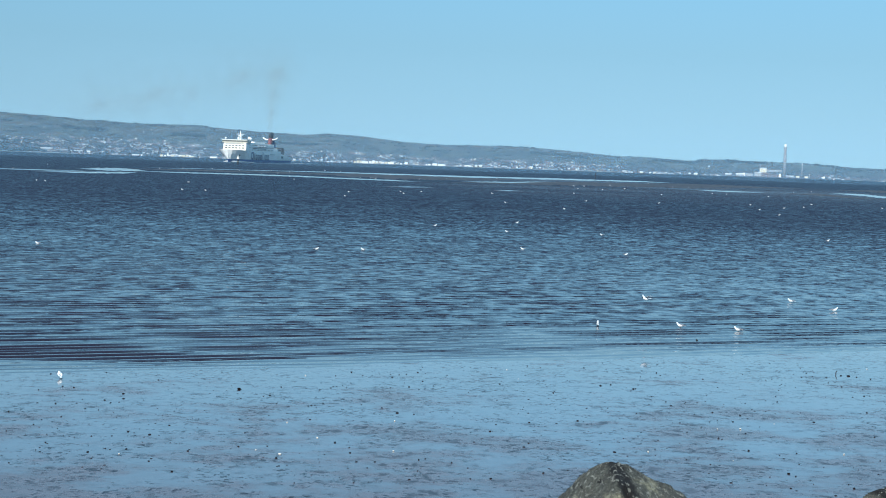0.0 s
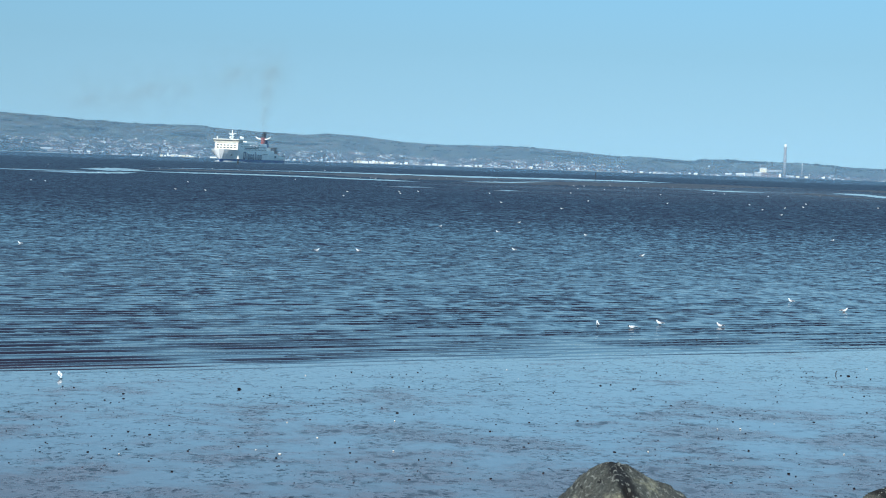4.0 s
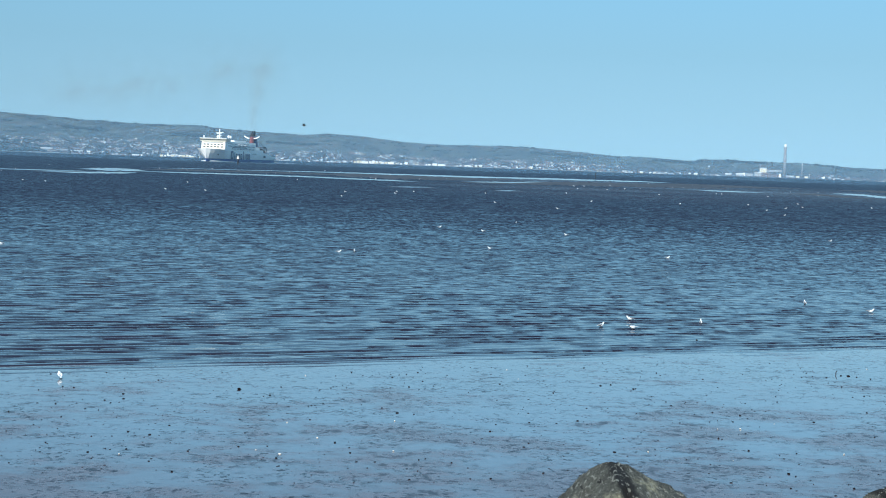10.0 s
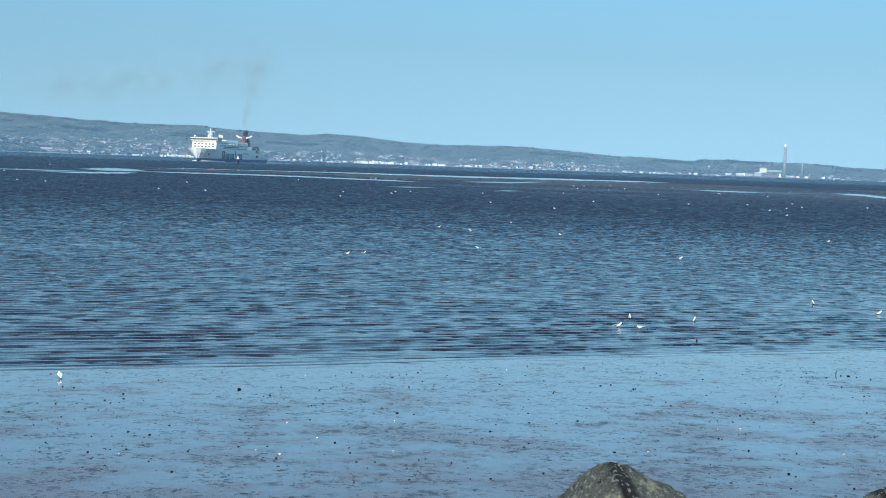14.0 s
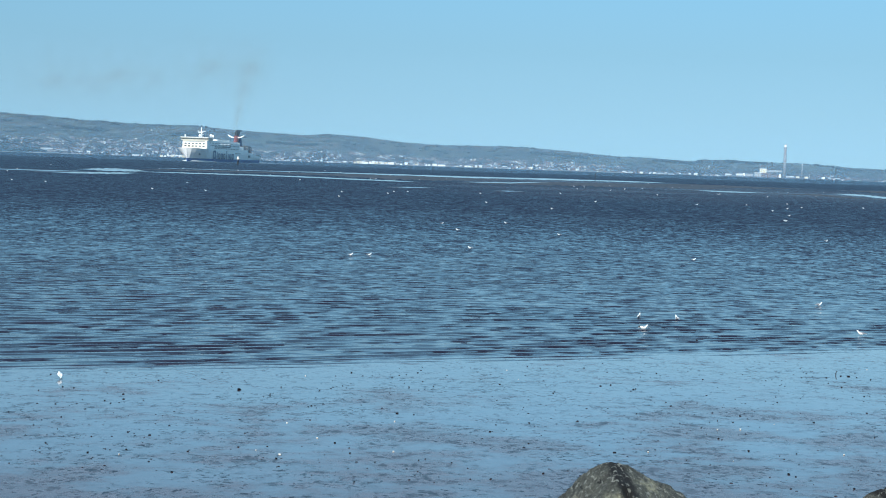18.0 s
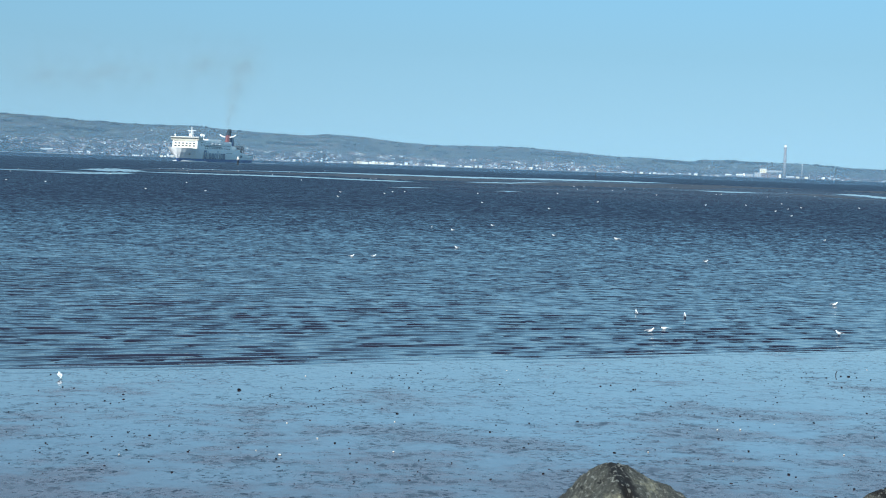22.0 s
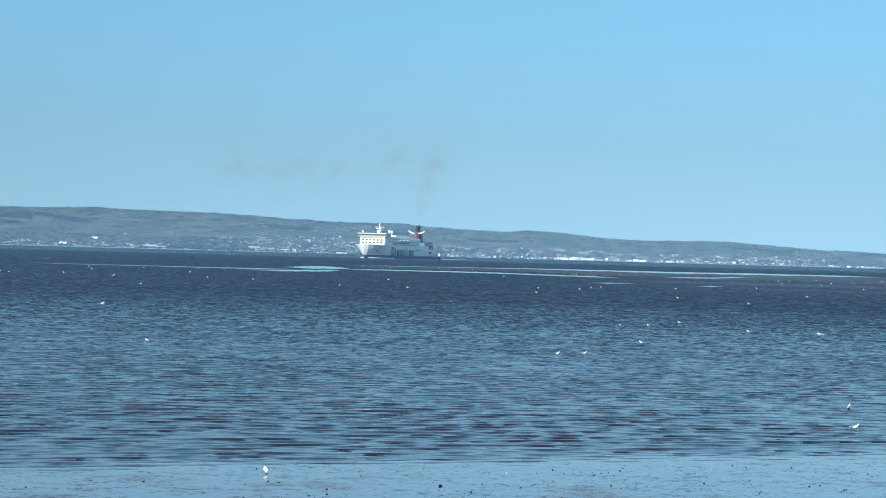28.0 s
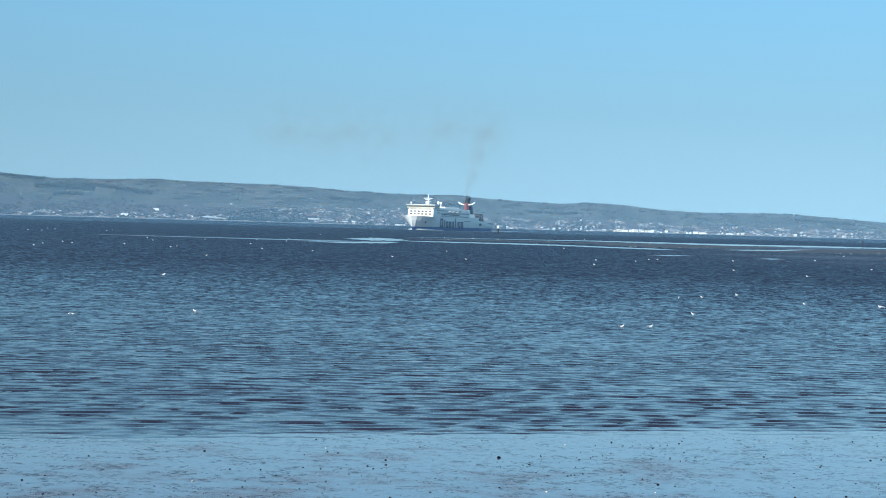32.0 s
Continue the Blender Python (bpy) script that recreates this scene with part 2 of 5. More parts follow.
def make_rock():
    m = Nodes("lichened_boulder")
    c = m.coords()
    a = m.noise(c, 2.2, 6, 0.65).outputs[0]
    f = m.noise(c, 26, 5, 0.75).outputs[0]
    col = m.mix(m.span(a, 0.35, 0.65), (0.06, 0.062, 0.056), (0.25, 0.25, 0.205))
    col = m.mix(m.span(f, 0.38, 0.62, 0, 0.8), col, (0.21, 0.215, 0.18))
    lich = m.noise(c, 4.5, 3, 0.5).outputs[0]
    col = m.mix(m.span(lich, 0.55, 0.62), col, (0.50, 0.48, 0.34))
    dark = m.noise(m.mapped(c, (1, 1, 2)), 7.0, 3).outputs[0]
    col = m.mix(m.span(dark, 0.64, 0.70), col, (0.015, 0.014, 0.012))
    grain = m.noise(c, 55, 4, 0.7).outputs[0]
    col = m.mix(m.span(grain, 0.40, 0.62, 0.55, 0.0), col, (0.028, 0.027, 0.025))
    axes = m.add("SeparateXYZ")                                      # the cleft's shade put into the colour, with black weed
    m.link(c, axes.inputs[0])
    wander = m.calc("MULTIPLY", m.calc("SUBTRACT", m.noise(c, 5.0, 4, 0.6).outputs[0], 0.5), 0.16)
    off = m.calc("ADD", m.calc("ADD", axes.outputs[0], m.calc("MULTIPLY", axes.outputs[2], 0.45)), wander)
    cleft_shade = m.calc("ABSOLUTE", m.calc("SUBTRACT", off, 0.205))
    col = m.mix(m.span(cleft_shade, 0.034, 0.062, 0.95, 0.0), col, (0.010, 0.010, 0.012))
    pale = m.noise(c, 34, 3, 0.6).outputs[0]
    col = m.mix(m.span(pale, 0.56, 0.64, 0.0, 0.85), col, (0.42, 0.42, 0.37))
    m.bump(m.calc("ADD", m.calc("ADD", a, m.calc("MULTIPLY", f, 0.4)), m.calc("MULTIPLY", grain, 0.25)), 1.0, 0.20)
    return m.done(col, 0.85)


ROCK = make_rock()

HULL_WHITE = painted("hull_white", (0.92, 0.915, 0.90), 0.4, 0.05, 0.05)
# warm sunlight on the ferry's white front, put into the paint colour
SUNLIT_WHITE = painted("sunlit_white_paint", (0.72, 0.66, 0.54), 0.45, 0.05, 0.05)
HULL_BLUE = painted("hull_blue", (0.018, 0.080, 0.32), 0.45, 0.15, 0.05)
LETTER_BLUE = painted("letter_blue", (0.004, 0.018, 0.10), 0.45, 0.05, 0.1)
FUNNEL_RED = painted("funnel_red", (0.27, 0.075, 0.07), 0.45, 0.08, 0.2)
BLACK = painted("funnel_black", (0.014, 0.015, 0.018), 0.6, 0.1, 0.3)
GLASS_DARK = painted("dark_window_glass", (0.018, 0.024, 0.030), 0.12, 0.1, 0.5)
DECK_GREY = painted("deck_grey", (0.10, 0.11, 0.12), 0.7, 0.2, 0.2)
STEEL = painted("grey_steel", (0.25, 0.27, 0.28), 0.55, 0.15, 0.4, 0.3)
FOAM = painted("sea_foam", (0.80, 0.82, 0.83), 0.8, 0.15, 0.5)
CONCRETE = painted("chimney_concrete", (0.22, 0.22, 0.225), 0.9, 0.12, 0.05)
SHINGLE = painted("pale_shingle", (0.34, 0.34, 0.33), 0.9, 0.3, 0.1)
WALL_WHITE = painted("white_render", (0.82, 0.81, 0.77), 0.8, 0.06, 0.2)
TOWN_PALE = painted("pale_town_walls", (0.56, 0.56, 0.53), 0.85, 0.1, 0.2)
WALL_CREAM = painted("cream_render", (0.64, 0.57, 0.41), 0.8, 0.08, 0.2)
WALL_BRICK = painted("brown_brick", (0.16, 0.12, 0.115), 0.9, 0.12, 0.3)
WALL_GREY = painted("grey_cladding", (0.27, 0.29, 0.31), 0.6, 0.08, 0.05)
ROOF_SLATE = painted("slate_roof", (0.085, 0.085, 0.095), 0.8, 0.15, 0.3)
ROOF_PALE = painted("pale_sheet_roof", (0.66, 0.67, 0.68), 0.45, 0.06, 0.1)
PLUMAGE = painted("white_plumage", (0.80, 0.84, 0.88), 0.8, 0.05, 8)
GREY_WING = painted("grey_wing_feathers", (0.21, 0.22, 0.25), 0.8, 0.06, 8)
# dark colour that stands in for shade on the crossing gull
SHADED_PLUMAGE = painted("shaded_plumage", (0.05, 0.052, 0.058), 0.8, 0.1, 8)
DARK_FEATHER = painted("dark_feathers", (0.016, 0.018, 0.022), 0.8, 0.1, 8)
BEAK_RED = painted("red_beak", (0.06, 0.022, 0.018), 0.5, 0.1, 20)
STONE_DARK = painted("dark_wet_stone", (0.007, 0.007, 0.009), 0.85, 0.2, 20)
SHELL = painted("white_shell", (0.75, 0.73, 0.68), 0.5, 0.1, 20)
STONE_DARK.node_tree.nodes["Principled BSDF"].inputs["Specular IOR Level"].default_value = 0.1
LEAF = painted("woodland_leaf", (0.011, 0.014, 0.011), 0.95, 0.25, 0.05)


# ======================================================= mesh helpers
def link(name, bm, material, parent=None, label="", smooth=False):
    me = bpy.data.meshes.new(name)
    bm.to_mesh(me)
    bm.free()
    if smooth:
        me.polygons.foreach_set("use_smooth", [True] * len(me.polygons))
    me.materials.append(material)
    ob = new(name, me)
    if parent:
        ob.parent = parent
    if label:
        ob["label"] = label
    return ob


def part(name, bm, material, parent, label="", smooth=False):
    return link(name, bm, material, parent, label, smooth)


def box(bm, x0, x1, y0, y1, z0, z1, bevel=0.0, taper=1.0):
    r = bmesh.ops.create_cube(bm, size=1)
    for v in r["verts"]:
        k = taper if v.co.z > 0 else 1.0
        v.co = Vector(((x0 + x1) / 2 + v.co.x * (x1 - x0) * k, (y0 + y1) / 2 + v.co.y * (y1 - y0) * k, (z0 + z1) / 2 + v.co.z * (z1 - z0)))
    if bevel:
        edges = list({e for v in r["verts"] for e in v.link_edges})
        bmesh.ops.bevel(bm, geom=edges, offset=bevel, segments=2, affect="EDGES")
    return bm


def boxed(*a, **k):
    return box(bmesh.new(), *a, **k)


def rod(bm, a, b, r0, r1=None, seg=10):
    """A round bar from a to b."""
    a, b = Vector(a), Vector(b)
    d = b - a
    m = Matrix.Translation((a + b) / 2) @ d.to_track_quat("Z", "Y").to_matrix().to_4x4()
    bmesh.ops.create_cone(bm, cap_ends=True, segments=seg, radius1=r0, radius2=r0 if r1 is None else r1, depth=d.length, matrix=m)
    return bm


def rodded(*a, **k):
    return rod(bmesh.new(), *a, **k)


def ball(bm, c, r, sub=2):
    rx, ry, rz = r if isinstance(r, tuple) else (r, r, r)
    bmesh.ops.create_icosphere(bm, subdivisions=sub, radius=1, matrix=Matrix.Translation(c) @ Matrix.Diagonal((rx, ry, rz, 1)))
    return bm


def balled(*a, **k):
    return ball(bmesh.new(), *a, **k)


def loft(sections, close=True, cap=True):
    """Join rings of points of equal count."""
    bm = bmesh.new()
    rings = [[bm.verts.new(p) for p in s] for s in sections]
    n = len(rings[0])
    for a, b in zip(rings, rings[1:]):
        for i in range(n if close else n - 1):
            j = (i + 1) % n
            bm.faces.new((a[i], a[j], b[j], b[i]))
    if cap:
        bm.faces.new(rings[0][::-1])
        bm.faces.new(rings[-1])
    bmesh.ops.recalc_face_normals(bm, faces=bm.faces)
    return bm


def grid_mesh(name, co, rows, cols, material, smooth=True, wrap=False):
    """A sheet of rows x cols points (an array of n x 3)."""
    me = bpy.data.meshes.new(name)
    i = np.arange(rows * cols).reshape(rows, cols)
    if wrap:
        i = np.hstack([i, i[:, :1]])
    quads = np.stack([i[:-1, :-1], i[:-1, 1:], i[1:, 1:], i[1:, :-1]], -1).reshape(-1, 4)
    me.vertices.add(len(co))
    me.vertices.foreach_set("co", np.asarray(co, np.float32).ravel())
    me.loops.add(quads.size)
    me.loops.foreach_set("vertex_index", quads.ravel().astype(np.int32))
    me.polygons.add(len(quads))
    me.polygons.foreach_set("loop_start", np.arange(0, quads.size, 4, dtype=np.int32))
    me.polygons.foreach_set("loop_total", np.full(len(quads), 4, dtype=np.int32))
    me.update(calc_edges=True)
    me.polygons.foreach_set("use_smooth", np.full(len(quads), smooth))
    me.materials.append(material)
    return new(name, me)


def fractal(x, y, scale, seed=0, octaves=4):
    """Cheap smooth noise from turned sines, about -1 to 1."""
    rng = np.random.RandomState(seed)
    out, amp, tot = 0, 1.0, 0
    for o in range(octaves):
        for _ in range(3):
            a, ph = rng.rand() * 6.283, rng.rand() * 6.283
            k = 6.283 / scale * 2 ** o * (0.7 + 0.6 * rng.rand())
            out = out + amp * np.sin(k * (x * np.cos(a) + y * np.sin(a)) + ph)
            tot += amp * 0.6
        amp *= 0.5
    return out / tot


# ======================================================= ground, beach and sea
SHORE_Y, SHORE_SLOPE = 40.2, 0.47           # the water's edge: y = SHORE_Y + SHORE_SLOPE * x


def seaward(x, y):
    """Metres out from the water's edge."""
    return (y - SHORE_Y - SHORE_SLOPE * x) * 0.905


def ground_z(x, y):
    s = seaward(x, y)
    z = -0.015 * s - 0.012
    z = np.maximum(z, -2.5)
    bank = np.clip(3.4 - 0.217 * (y - 3.0), 0, 3.4)                  # sea wall slope up to the bank under the camera
    z = np.where(bank > 0, np.maximum(np.minimum(z, 0.6), bank), np.minimum(z, 0.6))
    return z


def build_ground():
    r = np.concatenate([np.linspace(0.0, 20, 21), np.linspace(20.5, 60, 60), 60 * 1.06 ** np.arange(1, 76)])
    r[-1] = 4950
    a = np.radians(np.concatenate([np.arange(-40, 30, 1.0), np.arange(30, 320, 5.0)]))
    rr, aa = np.meshgrid(r, a, indexing="ij")
    x, y = rr * np.sin(aa), rr * np.cos(aa)
    z = ground_z(x, y) + 0.006 * fractal(x, y, 7.0, 3) * (rr < 80)
    ob = grid_mesh("ground", np.stack([x, y, z], -1).reshape(-1, 3), len(r), len(a), MUD, wrap=True)
    return tagged(ob, "wet brown tidal mud with a film of water", "beach", kind="structure")


build_ground()


def ripples(x, y, cell, rng, count, shortest, longest, spread, heading):
    """A sum of wave trains that run mostly one way, of slope about one; those too fine for the mesh are left out."""
    z, size = np.zeros_like(x), 0.0
    for _ in range(count):
        lam = shortest * (longest / shortest) ** rng.rand()
        a = heading + rng.normal(0, spread)
        k, ph = 6.283 / lam, rng.rand() * 6.283
        z += np.clip((lam / cell - 3.2) / 3.0, 0, 1) / k * np.sin(k * (x * math.cos(a) + y * math.sin(a)) + ph)
        size += 0.5
    return z / math.sqrt(size)


def peaked(z, k):
    """The same waves with narrower crests and wide flat troughs."""
    rms = float(np.std(z[:300])) + 1e-6
    e = np.exp(k * 1.3 * np.tanh(1.1 * z / rms))                     # and of even height
    return rms * (e - math.exp(k * k / 2)) / (k * math.exp(k * k))


def build_waves(seed, lift, sink=0.0):
    """Low wave trains: in line along the shore at the edge, broken and crossing farther out."""
    r = np.concatenate([30 * 1.0013 ** np.arange(0, 1293), 161 * 1.008 ** np.arange(1, 130), 454 * 1.03 ** np.arange(1, 75)])
    a = np.radians(np.arange(-42, 28.01, 0.25))
    rr, aa = np.meshgrid(r, a, indexing="ij")
    x, y = rr * np.sin(aa), rr * np.cos(aa)
    cell = np.gradient(r)[:, None] * np.ones_like(x)
    rng = np.random.RandomState(seed)
    s = seaward(x, y)
    lines = ripples(x, y, cell, rng, 26, 0.46, 0.80, 0.052, radians(-66))
    crossing = ripples(x, y, cell, rng, 72, 0.40, 1.2, 0.30, radians(-84))
    out = np.clip((s - 6) / 34, 0, 1)
    edge = np.clip((s + 1.0) / 3.0, 0.3, 1)
    group = 1.0 + 0.2 * fractal(x, y, 22.0, seed + 5, 3)
    z = (0.142 * peaked(lines, 0.5) * np.sqrt(1 - out) + 0.160 * peaked(crossing, 0.6) * np.sqrt(out)) * group * edge
    z = 0.018 * np.tanh(z / 0.018) + lift * edge - sink * (1 - np.clip((s - 6) / 16, 0, 1))                     # no crest breaks
    lean = np.clip(4.0 * z, -0.1, 0.16)                               # fronts steeper than backs
    x, y = x + 0.4254 * lean, y - 0.905 * lean
    ob = grid_mesh("sea_waves", np.stack([x, y, z], -1).reshape(-1, 3), len(r), len(a), WATER)
    return tagged(ob, "wind-rippled dark blue sea water", "sea", kind="structure")


waves = build_waves(11, -0.008)
waves_cross = build_waves(23, -0.010, 0.022)


def build_sea():
    r = np.array([35, 60, 120, 300, 800, 2000, 4000, 4940.0])
    a = np.radians(np.arange(0, 360, 5.0))
    rr, aa = np.meshgrid(r, a, indexing="ij")
    x, y = rr * np.sin(aa), rr * np.cos(aa)
    ob = grid_mesh("sea", np.stack([x, y, np.full_like(x, -0.12)], -1).reshape(-1, 3), len(r), len(a), WATER, wrap=True)
    return tagged(ob, "open water of a sea lough", "sea", kind="structure")


build_sea()


# ------------------------------------------------------- far shore
RIDGE_AZ = [-40, -25.2, -23.9, -22.3, -19.7, -17.3, -15.7, -14.2, -12.7, -10.7, -9.0, -7.9, -6.3, -5.0, -4.3, -3.0, -1.75, -0.3, 2.4, 3.6, 5.4, 6.3, 7.5, 9.0, 9.3, 10.3, 11.1, 12.9, 14.0, 15.7, 30]
RIDGE_EL = [1.45, 1.37, 1.28, 1.29, 1.35, 1.30, 1.29, 1.24, 1.13, 1.08, 1.10, 1.01, 0.93, 0.89, 0.97, 0.92, 0.78, 0.71, 0.74, 0.70, 0.58, 0.505, 0.505, 0.42, 0.50, 0.515, 0.465, 0.48, 0.40, 0.36, 0.30]
SHORE_R, RIDGE_R = 4100.0, 4760.0


def ridge(az):
    """Elevation of the skyline, in degrees above the horizon, at an azimuth in degrees."""
    return np.interp(az, RIDGE_AZ, RIDGE_EL)


def land_z(az, r):
    """Height of the far land at an azimuth in degrees and a distance."""
    u = np.clip((r - SHORE_R) / (RIDGE_R - SHORE_R), 0, 1.3)
    top = 5 + RIDGE_R * np.tan(np.radians(ridge(az)))
    x, y = r * np.sin(np.radians(az)), r * np.cos(np.radians(az))
    shape = np.where(u < 1, 0.16 * np.clip(u / 0.25, 0, 1) + 0.84 * np.clip((u - 0.15) / 0.85, 0, 1) ** 0.95, 1 - (u - 1) * 1.6)
    z = top * shape * (1 + 0.05 * fractal(x, y, 260.0, 4, 4) * np.clip(1 - u, 0, 1)) + 1.2 * np.clip(u * 20, 0, 1) - 1.0
    return z + 0.9 * fractal(x, y, 45.0, 8, 3) * np.clip(u * 4, 0, 1)


def build_hills():
    az = np.concatenate([np.arange(-40, 30, 0.07), np.arange(30, 320, 4.0)])
    r = np.concatenate([np.linspace(SHORE_R - 25, SHORE_R + 60, 12), np.linspace(SHORE_R + 75, RIDGE_R + 20, 56), np.linspace(RIDGE_R + 45, 4930, 6)])
    rr, aa = np.meshgrid(r, az, indexing="ij")
    blend = np.where(aa > 30, np.clip((aa - 30) / 20, 0, 1) * np.clip((320 - aa) / 20, 0, 1), 0)
    z = land_z(np.where(aa > 30, np.where(aa < 175, 30, -40), aa), rr) * (1 - 0.4 * blend)
    x, y = rr * np.sin(np.radians(aa)), rr * np.cos(np.radians(aa))
    ob = grid_mesh("hills", np.stack([x, y, z], -1).reshape(-1, 3), len(r), len(az), LAND, wrap=True)
    return tagged(ob, "long green and brown hillside of fields and woods", "hills", kind="structure")


build_hills()


def far_point(az, r):
    return Vector((r * math.sin(radians(az)), r * math.cos(radians(az)), float(land_z(np.array(az, float), np.array(r, float)))))


# ------------------------------------------------------- sand flats and still pools off the shore
def strip(name, line, z, material, label, seed, ragged=0.25, steps=14):
    """A low, ragged-edged flat along a line of (x, y, half its depth)."""
    line = np.array(line, float)
    t = np.linspace(0, len(line) - 1, (len(line) - 1) * steps + 1)
    x, y, w = [np.interp(t, np.arange(len(line)), line[:, i]) for i in range(3)]
    rng = np.random.RandomState(seed)
    jag = lambda: np.convolve(rng.rand(len(t) + 8) - 0.5, np.ones(4) / 4, "same")[4:-4]
    ends = np.clip(np.minimum(t, t[-1] - t) / 1.1, 0.05, 1) * (0.75 + 0.5 * np.convolve(rng.rand(len(t) + 24), np.ones(13) / 13, "same")[12:-12])
    lo, hi = y - w * ends * (1 + ragged * 3 * jag()), y + w * ends * (1 + ragged * 3 * jag())
    rows = 9
    u = np.linspace(0, 1, rows)[:, None]
    yy = lo + (hi - lo) * u
    zz = z * np.clip(ends * 1.6, 0, 1) * (1 - (2 * u - 1) ** 6) - 0.02 * (np.abs(2 * u - 1) > 0.99) + 0 * yy
    xx = x * yy / y
    ob = grid_mesh(name, np.stack([xx, yy, zz], -1).reshape(-1, 3), rows, len(t), material)
    return tagged(ob, label, "sandbank" if material is SAND else "pool", kind="structure")


for k, line in enumerate([
        [(-102.3, 519, 9), (-92.7, 534, 20), (-79.7, 550, 24), (-63.5, 564, 26), (-45.5, 566, 38), (-28.9, 561, 44)],
        [(-50.1, 574, 35.6), (-33.3, 568, 70.6), (-12.6, 556, 67.5), (9.7, 574, 59.8), (37.8, 630, 34.3)],
        [(2.4, 440, 8), (14.5, 470, 20), (31.8, 510, 46), (50.3, 550, 66), (73.3, 570, 66), (90.6, 560, 46), (101.7, 540, 16)],
        [(83.0, 647, 30.1), (97.3, 649, 61.1), (113.3, 647, 66.8), (133.6, 655, 37.1), (153.1, 669, 25.7)],
        [(160.4, 640, 20.6), (179.0, 658, 50.0), (181.1, 642, 59.6), (191.3, 636, 43.7)],
        [(95.8, 446, 8.6), (109.2, 462, 23.1), (108.7, 421, 19.2), (110.2, 390, 10.9)]]):
    strip("sandbank", line, 0.03 + 0.004 * k, SAND, "dark wet sandbank uncovered by the tide", 1 + k, 0.3, 44)
POOL_LABEL = "still shallow tidal water shining between sandbanks"
for k, line in enumerate([
        [(-107.7, 462, 10), (-105.5, 482, 48), (-99.5, 490, 56), (-92.9, 480, 28), (-87.3, 466, 10)],
        [(-98.1, 378, 5.1), (-90.2, 382, 14), (-85.7, 395, 24.0), (-81.9, 406, 20), (-81.7, 422, 6.4)],
        [(-88.7, 454, 7.4), (-79.1, 455, 14), (-66.6, 460, 16), (-55.8, 466, 20), (-40.5, 463, 20), (-26.3, 449, 16), (-13.1, 439, 15.2), (-5.9, 433, 5.4)],
        [(-109.8, 573, 5), (-98.5, 604, 7), (-77.3, 626, 9), (-61.4, 649, 16), (-44.3, 673, 30), (-22.7, 676, 46.2), (13.9, 683, 57.2), (43.0, 718, 59.6), (71.7, 747, 60.5), (96.4, 752, 44.8), (110.2, 735, 15.5)],
        [(5.5, 476, 6.5), (13.4, 485, 16.9), (21.6, 493, 24.5), (30.2, 535, 22.6), (39.7, 575, 9.5)],
        [(-11.4, 326, 2.3), (-6.8, 329, 6.2), (-1.5, 337, 3.3)],
        [(10.7, 323, 2.2), (13.8, 325, 6.1), (16.8, 328, 2.3)],
        [(74.9, 466, 4.7), (78.7, 459, 13.6), (86.2, 455, 14.9), (95.1, 458, 6.0)],
        [(124.7, 505, 5.5), (128.0, 496, 26.6), (129.9, 483, 33.7), (124.1, 439, 27.8), (123.7, 411, 14.6)],
        [(-158, 392, 1.5), (-140, 392, 2.5), (-120.5, 398, 4), (-110, 401, 7), (-101, 406, 9), (-93, 417, 6)]]):
    strip("tidal_pool", [(x, y, w * 0.72) for x, y, w in line], 0.062 + 0.001 * k, CALM, POOL_LABEL, 20 + k, 0.35, 30)


# ------------------------------------------------------- haze over the far water: added see-through blue sheets
def build_haze_sheet(r, thickness):
    """A tinted see-through sheet at a distance that stands in for haze; it thins out upwards."""
    m = Nodes("haze_sheet_tint")
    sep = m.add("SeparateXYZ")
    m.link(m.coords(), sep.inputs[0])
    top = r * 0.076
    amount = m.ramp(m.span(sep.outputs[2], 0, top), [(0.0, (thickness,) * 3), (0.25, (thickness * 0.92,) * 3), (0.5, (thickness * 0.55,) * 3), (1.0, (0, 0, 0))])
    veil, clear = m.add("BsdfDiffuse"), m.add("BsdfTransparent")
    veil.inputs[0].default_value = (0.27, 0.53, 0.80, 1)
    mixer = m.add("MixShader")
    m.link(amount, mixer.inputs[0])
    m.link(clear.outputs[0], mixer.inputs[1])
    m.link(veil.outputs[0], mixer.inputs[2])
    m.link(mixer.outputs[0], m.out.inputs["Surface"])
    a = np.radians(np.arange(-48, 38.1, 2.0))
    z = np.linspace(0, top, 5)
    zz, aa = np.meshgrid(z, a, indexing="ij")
    ob = grid_mesh("haze_sheet", np.stack([r * np.sin(aa), r * np.cos(aa), zz], -1).reshape(-1, 3), len(z), len(a), m.mat)
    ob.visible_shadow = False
    return tagged(ob, "see-through blue sheet that stands in for haze", "haze", kind="structure")


build_haze_sheet(3950.0, 0.19)
# a nearer sheet, added to lift the tone of the ferry's shaded side
build_haze_sheet(1420.0, 0.08)


